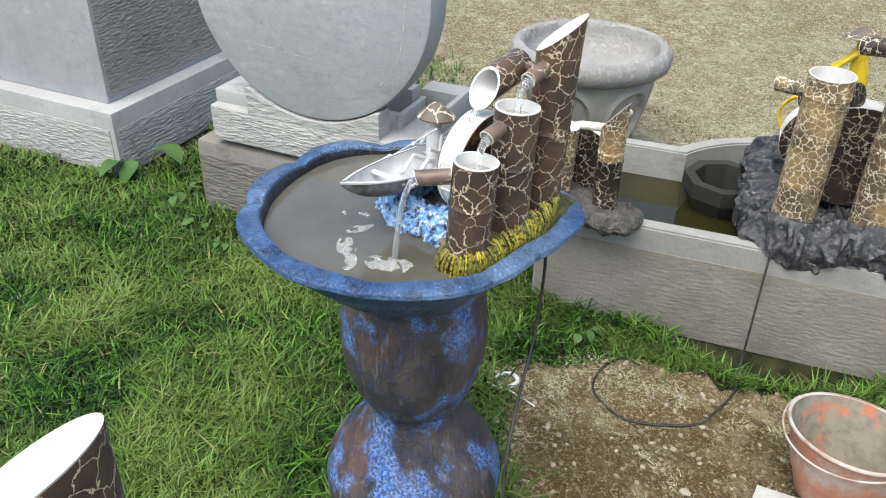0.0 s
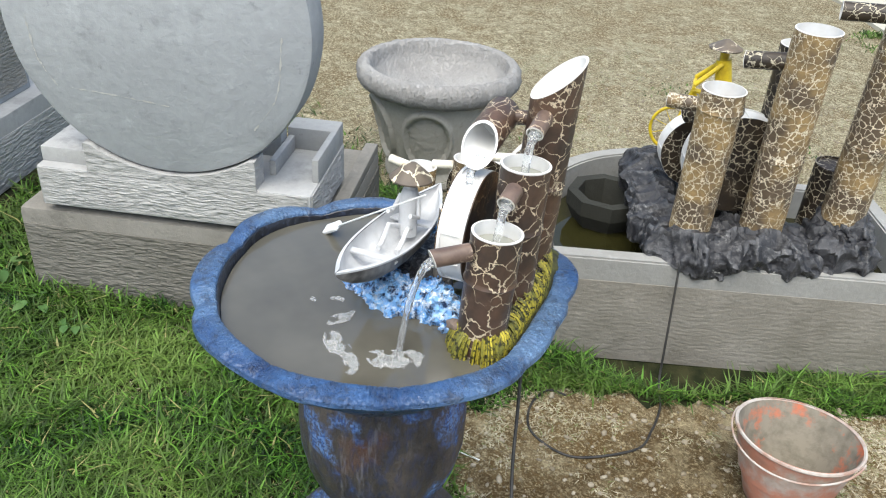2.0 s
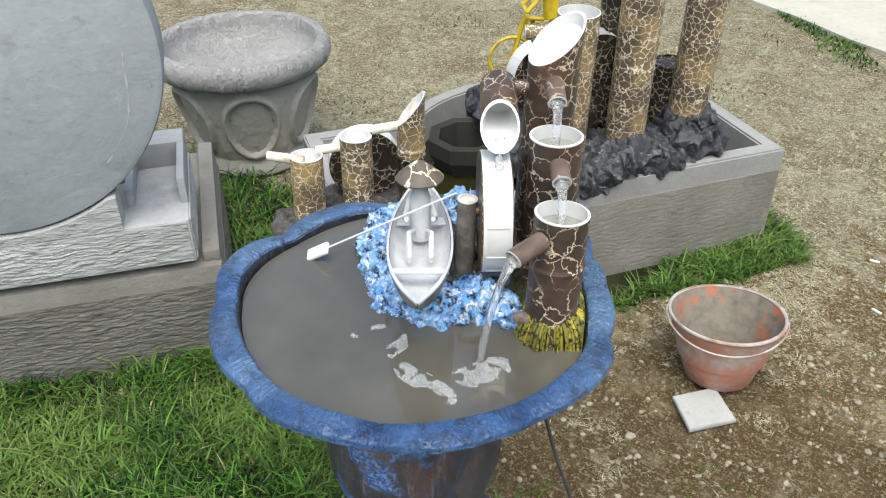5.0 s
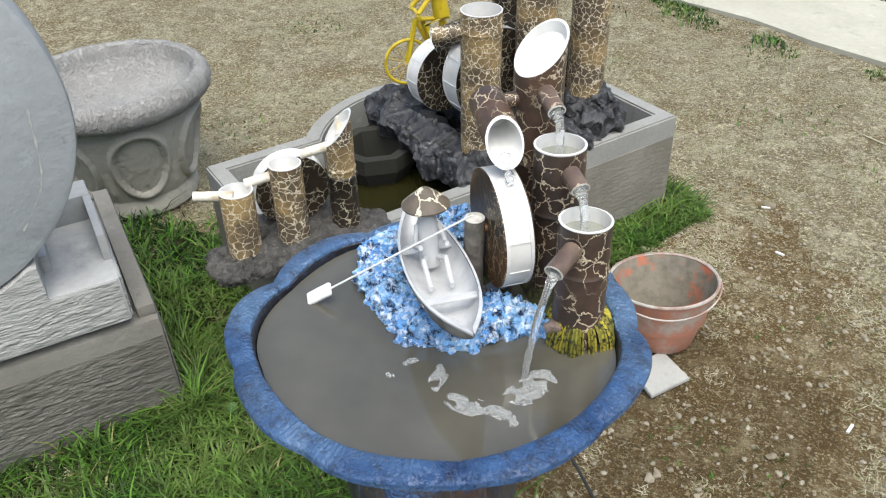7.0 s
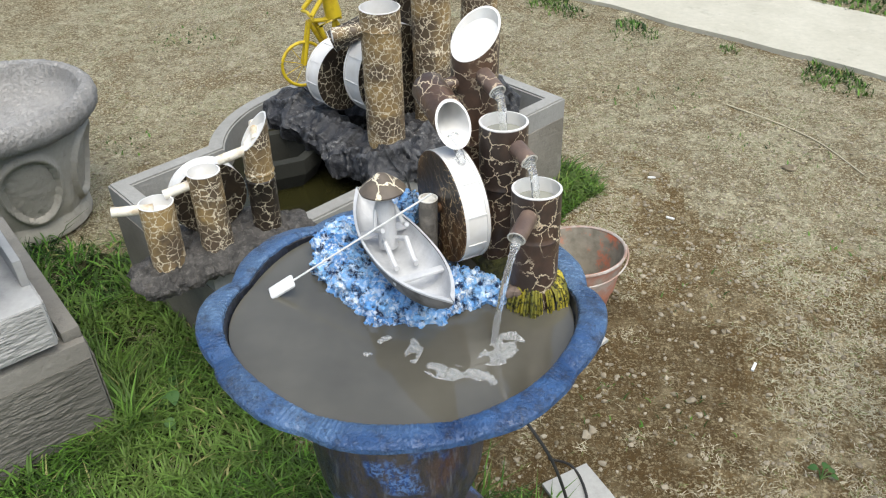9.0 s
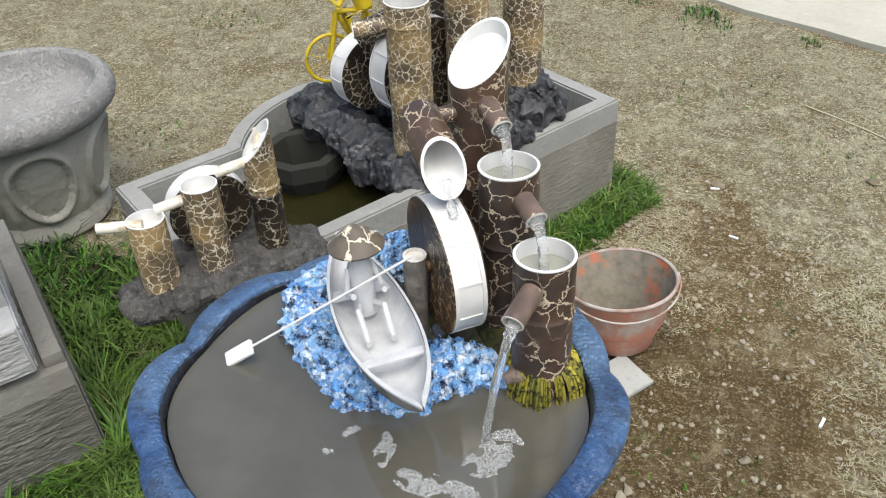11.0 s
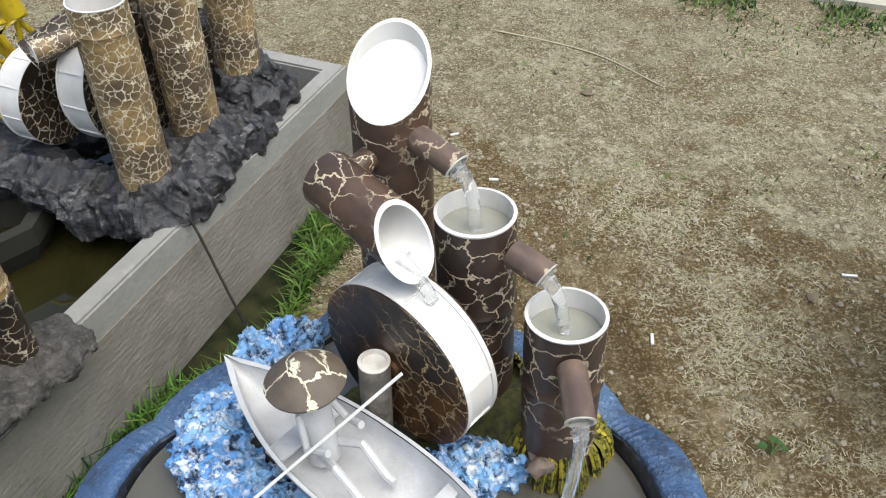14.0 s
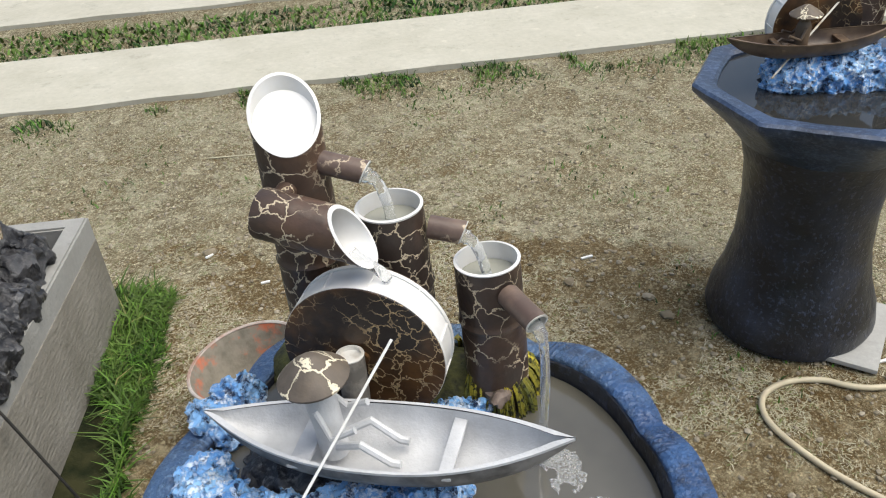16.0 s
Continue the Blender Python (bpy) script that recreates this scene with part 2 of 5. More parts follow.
m = Mat("grey-brown ledge paint", rough=0.8)
f = m.noise(18.0, 7.0, 0.7, lo=0.36, hi=0.66)
g = m.noise(80.0, 5.0, 0.75, lo=0.5, hi=0.64)
c = m.mix(f, (0.028, 0.026, 0.024), (0.115, 0.106, 0.097))
c = m.mix(m.math("MULTIPLY", g, 0.5), c, (0.24, 0.225, 0.205))
LEDGE = m.color(c).bump(f, 0.008, 0.8).bump(g, 0.002, 0.7).m


def stone(name, a, b, grain=60.0, relief=0.002, chisel=0.0, pits=0.0):
    m = Mat(name, rough=0.85, spec=0.3)
    f = m.noise(3.2, 5.0, 0.6, lo=0.3, hi=0.7)
    g = m.noise(grain, 4.0, 0.65, lo=0.3, hi=0.72)
    st = m.noise(7.0, 5.0, 0.7, lo=0.58, hi=0.78)
    c = m.mix(f, a, b)
    c = m.mix(m.math("MULTIPLY", g, 0.3), c, tuple(v * 0.55 for v in a))
    c = m.mix(m.math("MULTIPLY", st, 0.6), c, tuple(v * 0.5 for v in b))
    spot = m.noise(26.0, 6.0, 0.75, lo=0.6, hi=0.7)
    c = m.mix(m.math("MULTIPLY", spot, 0.45), c, tuple(v * 0.4 for v in b))
    c = m.mix(m.math("MULTIPLY", m.noise(13.0, 6.0, 0.7, lo=0.6, hi=0.72), 0.35), c, tuple(min(0.8, v * 1.5) for v in a))
    if pits:
        p = m.noise(85.0, 5.0, 0.7, lo=0.46, hi=0.7)
        q = m.noise(9.0, 6.0, 0.75, lo=0.5, hi=0.66)
        c = m.mix(m.math("MULTIPLY", q, 0.3), c, tuple(v * 0.6 for v in b))
        m.bump(m.math("SUBTRACT", 1.0, p), pits, 0.8)
    m.color(c).bump(g, relief, 0.6)
    if chisel:
        m.bump(m.noise(18.0, 3.0, 0.5, stretch=(1.3, 1.3, 4.6), lo=0.36, hi=0.64), chisel, 0.55)
    return m.m


CONCRETE = stone("grey concrete", (0.35, 0.345, 0.325), (0.25, 0.245, 0.225))
CONCRETE_WET = stone("damp dark concrete", (0.042, 0.042, 0.034), (0.022, 0.022, 0.017))
# shade on the lower block's sides is put into this darker colour
CHISEL_SHADED = stone("weathered brown-grey stone, shade-darkened", (0.185, 0.174, 0.15), (0.11, 0.102, 0.086), 80.0, 0.0015, 0.006)
# same block, lighter tone painted for its lit top
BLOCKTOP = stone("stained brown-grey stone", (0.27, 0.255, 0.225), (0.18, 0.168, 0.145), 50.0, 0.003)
CHISEL = stone("chiselled grey stone", (0.35, 0.335, 0.31), (0.25, 0.238, 0.215), 80.0, 0.0015, 0.006)
BASINFACE = stone("brushed brown-grey concrete", (0.29, 0.27, 0.232), (0.15, 0.135, 0.107), 80.0, 0.002, 0.0014)
CHISEL_PALE = stone("chiselled pale stone", (0.44, 0.433, 0.418), (0.35, 0.344, 0.33), 80.0, 0.0015, 0.006)
SMOOTH = stone("smooth pale concrete", (0.43, 0.428, 0.417), (0.33, 0.328, 0.318), 50.0, 0.001)
MILLFACE = stone("worn blue-grey millstone", (0.4, 0.415, 0.425), (0.31, 0.322, 0.332), 34.0, 0.0018)
POTBODY = stone("smooth tan cast stone", (0.44, 0.42, 0.37), (0.33, 0.312, 0.27), 70.0, 0.0015)
POTSTONE = stone("pitted cast stone", (0.42, 0.41, 0.395), (0.3, 0.29, 0.275), 90.0, 0.004, 0.0, 0.005)
PATHMAT = stone("pale cement path", (0.52, 0.495, 0.41), (0.43, 0.405, 0.325), 30.0, 0.002)
TILEMAT = stone("pale dusty tile", (0.46, 0.455, 0.43), (0.36, 0.352, 0.325), 80.0, 0.001)



def soil(name, a, b, damp, cover):
    a, b, damp = ((r_, g_ * 1.01, b_ * 0.95) for r_, g_, b_ in (a, b, damp))
    m = Mat(name, rough=0.95, spec=0.15)
    f = m.noise(1.6, 6.0, 0.62, lo=0.36, hi=0.64)
    g = m.noise(38.0, 6.0, 0.7, lo=0.32, hi=0.7)
    p = m.noise(150.0, 3.0, 0.7, lo=0.52, hi=0.68)
    d = m.noise(3.8, 6.0, 0.65, lo=cover, hi=cover + 0.14)
    q = m.noise(75.0, 5.0, 0.75, lo=0.5, hi=0.62)
    h = m.noise(17.0, 7.0, 0.75, lo=0.43, hi=0.58)
    c = m.mix(f, a, b)
    c = m.mix(m.math("MULTIPLY", m.noise(5.2, 6.0, 0.72, lo=0.47, hi=0.55), 0.85), c, tuple(0.5 * u + 0.3 * v for u, v in zip(damp, a)))
    c = m.mix(m.math("MULTIPLY", m.noise(11.0, 7.0, 0.75, lo=0.49, hi=0.58), 0.85), c, tuple(v * 1.3 for v in b))
    c = m.mix(h, tuple(v * 0.66 for v in a), c)
    c = m.mix(m.math("MULTIPLY", d, 0.85), c, damp)
    c = m.mix(m.math("MULTIPLY", g, 0.6), c, tuple(v * 0.42 for v in a))
    c = m.mix(m.math("MULTIPLY", q, 0.8), c, tuple(v * 1.5 for v in b))
    c = m.mix(m.math("MULTIPLY", p, 0.6), c, tuple(v * 1.6 for v in b))
    return m.color(c).bump(g, 0.014, 0.8).bump(q, 0.006, 0.7).bump(p, 0.004, 0.6).m


SOIL = soil("trodden soil", (0.225, 0.152, 0.073), (0.4, 0.333, 0.22), (0.14, 0.085, 0.032), 0.46)
DAMPSOIL = soil("damp brown soil", (0.165, 0.108, 0.05), (0.29, 0.235, 0.15), (0.11, 0.066, 0.025), 0.45)
PALESOIL = soil("dry pale soil", (0.3, 0.235, 0.138), (0.54, 0.49, 0.365), (0.19, 0.13, 0.064), 0.48)
# near-black soil colour holds the deep shade between the blades
m = Mat("shade-dark soil under the lawn", rough=0.95, spec=0.15)
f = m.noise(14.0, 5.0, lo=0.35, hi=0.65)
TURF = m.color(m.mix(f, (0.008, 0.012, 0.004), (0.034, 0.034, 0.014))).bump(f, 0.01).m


def blade_mat(name, a, b, dry, share):
    m = Mat(name, rough=0.6, spec=0.22)
    r = m.random(True)
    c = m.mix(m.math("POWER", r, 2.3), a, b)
    patch = m.noise(2.6, 3.0, lo=0.38, hi=0.64)
    c = m.mix(m.math("MULTIPLY", patch, 0.6), c, tuple(0.55 * x + 0.45 * y for x, y in zip(b, dry)))
    k = m.n("ShaderNodeMapRange")
    k.inputs["From Min"].default_value, k.inputs["From Max"].default_value = 1 - share, 1 - share + 0.02
    mul = m.math("FRACT", m.math("MULTIPLY", r, 17.31), 0.0)
    m.link(mul, k.inputs["Value"])
    m.color(m.mix(k.outputs[0], c, dry))
    m.b.inputs["Subsurface Weight"].default_value = 0.0
    return m.m


# near-black end of the blade colours adds to the lawn's painted shade
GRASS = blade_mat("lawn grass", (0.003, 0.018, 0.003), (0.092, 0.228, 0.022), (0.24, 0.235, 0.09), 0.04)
STRAW = blade_mat("dry grass", (0.27, 0.228, 0.14), (0.62, 0.56, 0.425), (0.17, 0.2, 0.07), 0.13)
LEAF = blade_mat("weed leaf", (0.03, 0.085, 0.02), (0.07, 0.15, 0.035), (0.16, 0.2, 0.08), 0.1)
m = Mat("pebbles", rough=0.85)
PEBBLE = m.color(m.mix(m.random(True), (0.16, 0.128, 0.08), (0.36, 0.315, 0.235))).bump(m.noise(120.0), 0.001).m

m = Mat("murky bowl water", rough=0.03, spec=1.0)
f = m.noise(9.0, 3.0, lo=0.3, hi=0.7)
WATER = m.color(m.mix(f, (0.075, 0.07, 0.055), (0.105, 0.098, 0.078))).bump(m.noise(13.0, 2.0), 0.0016, 0.25).m
m = Mat("cloudy pipe water", rough=0.05)
CUPWATER = m.color((0.3, 0.3, 0.255)).bump(m.noise(60.0, 2.0), 0.001, 0.4).m
m = Mat("green pond water", rough=0.04, spec=0.5)
POND = m.color(m.mix(m.noise(3.0), (0.012, 0.0115, 0.004), (0.028, 0.026, 0.008))).bump(m.noise(10.0, 2.0), 0.001, 0.15).m
m = Mat("dark bowl water", rough=0.05)
DARKWATER = m.color((0.03, 0.03, 0.028)).bump(m.noise(13.0, 2.0), 0.001, 0.2).m
m = Mat("clear falling water", rough=0.04)
m.b.inputs["Transmission Weight"].default_value = 0.88
m.b.inputs["IOR"].default_value = 1.33
STREAM = m.color((0.97, 0.98, 0.98)).bump(m.noise(50.0, 2.0, stretch=(1, 1, 0.3)), 0.004, 0.7).m
m = Mat("foam bubbles", rough=0.15)
m.b.inputs["Transmission Weight"].default_value = 0.75
FOAM = m.color((0.85, 0.86, 0.84)).m

m = Mat("stained red bucket", rough=0.7)
f = m.noise(9.0, 5.0, 0.65, lo=0.42, hi=0.58)
g = m.noise(40.0, 3.0, lo=0.4, hi=0.7)
c = m.mix(f, (0.47, 0.2, 0.13), (0.46, 0.38, 0.33))
BUCKET = m.color(m.mix(m.math("MULTIPLY", g, 0.4), c, (0.3, 0.2, 0.16))).bump(g, 0.001).m
m = Mat("cement caked bucket inside", rough=0.8)
f = m.noise(9.0, 6.0, 0.7, lo=0.56, hi=0.68)
g = m.noise(30.0, 4.0, lo=0.4, hi=0.7)
c = m.mix(g, (0.23, 0.205, 0.16), (0.14, 0.125, 0.095))
BUCKETIN = m.color(m.mix(f, c, (0.48, 0.14, 0.07))).bump(g, 0.002).m
m = Mat("dusty bucket lip", rough=0.6)
BUCKETLIP = m.color(m.mix(m.noise(14.0, 5.0, lo=0.42, hi=0.6), (0.46, 0.42, 0.38), (0.34, 0.22, 0.17))).m
m = Mat("black rubber cable", rough=0.6)
CABLE = m.color(m.mix(m.noise(30.0), (0.012, 0.012, 0.012), (0.04, 0.037, 0.033))).m
m = Mat("cream hose", rough=0.45)
HOSE = m.color(m.mix(m.noise(18.0), (0.55, 0.48, 0.33), (0.45, 0.38, 0.26))).m
m = Mat("yellow enamel", rough=0.4)
f = m.noise(30.0, 4.0, lo=0.45, hi=0.7)
YELLOW = m.color(m.mix(f, (0.62, 0.46, 0.02), (0.42, 0.29, 0.015))).m
m = Mat("white paint", rough=0.5)
WHITEPAINT = m.color(m.mix(m.noise(60.0), (0.8, 0.8, 0.78), (0.68, 0.68, 0.65))).m

# ---------------------------------------------------------------- helpers
def part(name, bm, material, parent=None, label="", m=None, smooth=True):
    me = bpy.data.meshes.new(name)
    bmesh.ops.recalc_face_normals(bm, faces=bm.faces)
    bm.to_mesh(me)
    bm.free()
    for mt in material if isinstance(material, (list, tuple)) else [material]:
        me.materials.append(mt)
    if smooth:
        me.shade_smooth()
        me.set_sharp_from_angle(angle=radians(38))
    ob = new(name, me)
    if parent is not None:
        ob.parent = parent
    if m is not None:
        ob.matrix_basis = m
    if label:
        ob["label"] = label
    return ob


def thing(name, m, label, category, group=""):
    ob = new(name)
    ob.empty_display_size = 0.05
    ob.matrix_basis = m
    return tagged(ob, label, category, group)


def box(sx, sy, sz, bevel=0.004, x=0.0, y=0.0, z=0.0, seg=2, bm=None):
    """A bevelled box whose base centre is at x, y, z."""
    b = bmesh.new()
    bmesh.ops.create_cube(b, size=1)
    bmesh.ops.scale(b, vec=(sx, sy, sz), verts=b.verts)
    if bevel:
        bmesh.ops.bevel(b, geom=b.edges[:], offset=bevel, segments=seg, affect="EDGES", profile=0.6)
    bmesh.ops.translate(b, vec=(x, y, z + sz / 2), verts=b.verts)
    return b if bm is None else absorb(bm, b)


def absorb(bm, b):
    me = bpy.data.meshes.new("tmp")
    b.to_mesh(me)
    b.free()
    bm.from_mesh(me)
    bpy.data.meshes.remove(me)
    return bm


def lathe(profile, seg=48, wob=None, close=True, bm=None):
    """Turn (radius, height) pairs round z; wob(angle, radius, height) gives a changed pair."""
    bm = bm or bmesh.new()
    rings = []
    for r, z in profile:
        if r < 1e-6:
            rings.append([bm.verts.new((0, 0, z))])
            continue
        ring = []
        for i in range(seg):
            t = 2 * math.pi * i / seg
            rr, zz = wob(t, r, z) if wob else (r, z)
            ring.append(bm.verts.new((rr * math.cos(t), rr * math.sin(t), zz)))
        rings.append(ring)
    for p, q in zip(rings, rings[1:]):
        for i in range(seg):
            j = (i + 1) % seg
            if len(p) == 1 and len(q) == 1:
                continue
            if len(p) == 1:
                bm.faces.new((p[0], q[j], q[i]))
            elif len(q) == 1:
                bm.faces.new((p[i], p[j], q[0]))
            else:
                bm.faces.new((p[i], p[j], q[j], q[i]))
    return bm


def axis_pose(a, b):
    """The pose at a whose z axis points to b."""
    a, b = Vector(a), Vector(b)
    return Matrix.Translation(a) @ (b - a).to_track_quat("Z", "Y").to_matrix().to_4x4()


def sweep(points, r, seg=8, bm=None, closed=False, scale=None):
    """A round rod along a line of points."""
    bm = bm or bmesh.new()
    pts = [Vector(p) for p in points]
    rings = []
    up = Vector((0.13, 0.21, 0.97))
    for i, p in enumerate(pts):
        q = pts[(i + 1) % len(pts)] if closed or i + 1 < len(pts) else p
        o = pts[i - 1] if closed or i else p
        d = (q - o).normalized()
        s = d.cross(up)
        s = s.normalized() if s.length > 1e-4 else d.orthogonal().normalized()
        n = s.cross(d)
        rr = r * (scale[i] if scale else 1)
        rings.append([bm.verts.new(p + rr * (math.cos(2 * math.pi * k / seg) * s + math.sin(2 * math.pi * k / seg) * n)) for k in range(seg)])
    n = len(rings)
    for i in range(n if closed else n - 1):
        p, q = rings[i], rings[(i + 1) % n]
        for k in range(seg):
            j = (k + 1) % seg
            bm.faces.new((p[k], p[j], q[j], q[k]))
    if not closed:
        bm.faces.new(rings[0])
        bm.faces.new(rings[-1][::-1])
    return bm


def smooth_line(pts, n=10):
    """A Catmull-Rom line through pts."""
    P = [Vector(p) for p in pts]
    P = [2 * P[0] - P[1], *P, 2 * P[-1] - P[-2]]
    out = []
    for i in range(1, len(P) - 2):
        a, b, c, d = P[i - 1 : i + 3]
        for k in range(n):
            t = k / n
            out.append(0.5 * ((2 * b) + (c - a) * t + (2 * a - 5 * b + 4 * c - d) * t * t + (3 * b - a - 3 * c + d) * t**3))
    out.append(P[-2])
    return out


def rough_up(bm, amp, freq, seed=0.0, ridged=False):
    """Push every vertex along its normal by noise."""
    bm.normal_update()
    off = Vector((seed, seed * 0.7, -seed))
    for v in bm.verts:
        k = noise.fractal(v.co * freq + off, 0.9, 2.1, 4)
        if ridged:
            c = noise.voronoi(v.co * freq + off * 3)[0]
            k = 0.3 * k + 1.4 * (0.45 - c[0]) - (0.18 if c[1] - c[0] < 0.08 else 0.0)
        v.co += v.normal * amp * k
    return bm


def chisel_panel(w, h, depth=0.004, nx=110, nz=34, seed=0.0):
    """A hand-chiselled face in the xz plane, looking to -y, with a closed back."""
    bm = bmesh.new()
    depth, nx, nz = depth * 0.5, int(nx * 1.5), int(nz * 2.4)
    grid = []
    for j in range(nz + 1):
        row = []
        for i in range(nx + 1):
            x, z = w * i / nx, h * j / nz
            k = noise.fractal(Vector((x * 26 + seed, seed, z * 205 + 2.2 * noise.noise(Vector((x * 14, seed, z * 9))))), 0.8, 2.0, 3)
            inner = min(1.0, 8 * min(i, nx - i) / nx, 6 * min(j, nz - j) / nz)
            row.append(bm.verts.new((x, -0.003 - depth * (0.7 + k) * inner, z)))
        grid.append(row)
    for j in range(nz):
        for i in range(nx):
            bm.faces.new((grid[j][i], grid[j][i + 1], grid[j + 1][i + 1], grid[j + 1][i]))
    rim = [*grid[0], *[r[-1] for r in grid[1:]], *grid[-1][-2::-1], *[r[0] for r in grid[-2:0:-1]]]
    back = [bm.verts.new((v.co.x, 0.001, v.co.z)) for v in rim]
    for i in range(len(rim)):
        j = (i + 1) % len(rim)
        bm.faces.new((rim[i], back[i], back[j], rim[j]))
    return bm


def prism(outline, z0, z1, bevel=0.0):
    bm = bmesh.new()
    lo = [bm.verts.new((x, y, z0)) for x, y in outline]
    hi = [bm.verts.new((x, y, z1)) for x, y in outline]
    bm.faces.new(lo[::-1])
    bm.faces.new(hi)
    for i in range(len(lo)):
        j = (i + 1) % len(lo)
        bm.faces.new((lo[i], lo[j], hi[j], hi[i]))
    if bevel:
        edges = [e for e in bm.edges if abs(e.verts[0].co.z - z1) < 1e-6 and abs(e.verts[1].co.z - z1) < 1e-6]
        bmesh.ops.bevel(bm, geom=edges, offset=bevel, segments=2, affect="EDGES")
    return bm


def ring_wall(outer, inner, z0, z1):
    """A wall between two outlines with as many points each."""
    bm = bmesh.new()
    n = len(outer)
    o0, o1 = ([bm.verts.new((x, y, z)) for x, y in outer] for z in (z0, z1))
    i0, i1 = ([bm.verts.new((x, y, z)) for x, y in inner] for z in (z0, z1))
    for k in range(n):
        j = (k + 1) % n
        bm.faces.new((o0[k], o0[j], o1[j], o1[k]))
        bm.faces.new((i0[j], i0[k], i1[k], i1[j]))
        bm.faces.new((o1[k], o1[j], i1[j], i1[k]))
        bm.faces.new((o0[j], o0[k], i0[k], i0[j]))
    top = [e for e in bm.edges if all(abs(v.co.z - z1) < 1e-6 for v in e.verts) and len(e.link_faces) == 2 and abs(e.link_faces[0].normal.z - e.link_faces[1].normal.z) > -1]
    bm.normal_update()
    top = [e for e in top if abs(abs(e.link_faces[0].normal.z) - abs(e.link_faces[1].normal.z)) > 0.5]
    bmesh.ops.bevel(bm, geom=top, offset=0.006, segments=2, affect="EDGES")
    return bm


def bamboo(parent, base, top, r, outer, inner=None, cut=(0, 0.0), deep=0.05, water=None, joints=(), seg=40, wall=0.0034, name="bamboo_pipe", label=""):
    """A pipe from base to top, open above; cut: the way its mouth slopes down (degrees) and by how much."""
    inner = inner or WHITE
    base, top = Vector(base), Vector(top)
    L = (top - base).length
    ca, drop = radians(cut[0]), cut[1]
    pose_ = Matrix.Translation(base) @ Vector((0, 0, 1)).rotation_difference(top - base).to_matrix().to_4x4()

    def sl(t, rr, z, r0=r):
        k = max(0.0, (z - (L - 2 * drop - 0.02)) / (2 * drop + 0.02)) if drop else 0.0
        return rr, z - k * drop * math.cos(t - ca) * (rr / r0)

    prof = [(0.001, 0.0), (r * 1.03, 0.0)]
    zs = sorted({*[L * i / 9 for i in range(10)], *[z + d for z in joints for d in (-0.006, -0.003, 0, 0.003, 0.006)]})
    for z in zs:
        b = sum(0.0022 * max(0.0, 1 - abs(z - j) / 0.005) for j in joints)
        prof.append((r + b + 0.0008 * noise.noise(Vector((z * 30, r * 90, base.x * 50))), min(z, L - 0.0015)))
    ob = part(name, lathe(prof, seg, sl), outer, parent, label, pose_)
    part("liner", lathe([(r - 0.0006, L - 0.0035), (r + 0.0002, L), (r - wall, L + 0.0006), (r - wall, L - deep), (0, L - deep)], seg, sl), inner, ob)
    if water:
        part("water", lathe([(0, L - water), (r - wall - 0.0003, L - water)], seg), CUPWATER, ob)
    return ob


def spout(parent, a, b, r, outer, inner=None, cut=0.0, name="spout"):
    """A small pipe from a to its open mouth at b."""
    inner = inner or WHITE
    a, b = Vector(a), Vector(b)
    L = (b - a).length

    def sl(t, rr, z):
        return rr, z + (cut * math.sin(t) * rr / r if z > L * 0.6 else 0)

    ob = part(name, lathe([(0, 0), (r, 0), (r, L * 0.5), (r, L - 0.001)], 24, sl), outer, parent, "", axis_pose(a, b))
    w = max(0.002, r * 0.13)
    part("liner", lathe([(r - 0.0004, L - 0.002), (r + 0.0003, L), (r - w, L + 0.0005), (r - w, L * 0.35), (0, L * 0.35)], 24, sl), inner, ob)
    return ob


def water_wheel(parent, c, R, width, axis_deg, disc_mat, cells=12):
    """A wheel on a level axle that points along axis_deg in the plan."""
    p = Matrix.Translation(c) @ pose(0, 0, 0, 0, 0, axis_deg) @ pose(0, 0, 0, 0, 90, 0)
    hub = part("water_wheel", sweep([(0, 0, -width * 0.75), (0, 0, width * 0.75)], 0.008, 12), disc_mat, parent, "", p)
    for s in (-1, 1):
        z = s * width / 2
        part("disc", lathe([(0, z + s * 0.0045), (R * 0.992, z + s * 0.0045), (R * 0.994, z + s * 0.0026), (0, z + s * 0.0026)], 64), disc_mat, hub)
        part("flange", lathe([(R * 0.967, z - 0.0025), (R, z - 0.0025), (R, z + 0.0025), (R * 0.967, z + 0.0025), (R * 0.967, z - 0.0025)], 64), WHITE, hub)
    part("drum", lathe([(R * 0.978, -width / 2), (R * 0.978, width / 2)], 64), WHITE, hub)
    first = None
    for i in range(cells):
        turn = Matrix.Rotation(2 * math.pi * i / cells, 4, "Z")
        if first is None:
            first = part("paddle", box(0.002, R * 0.05, width - 0.005, 0.0, 0, R * 0.973, -width / 2 + 0.0025), WHITE, hub)
        else:
            ob = new("paddle", first.data)
            ob.parent = hub
            ob.matrix_basis = turn
    return hub


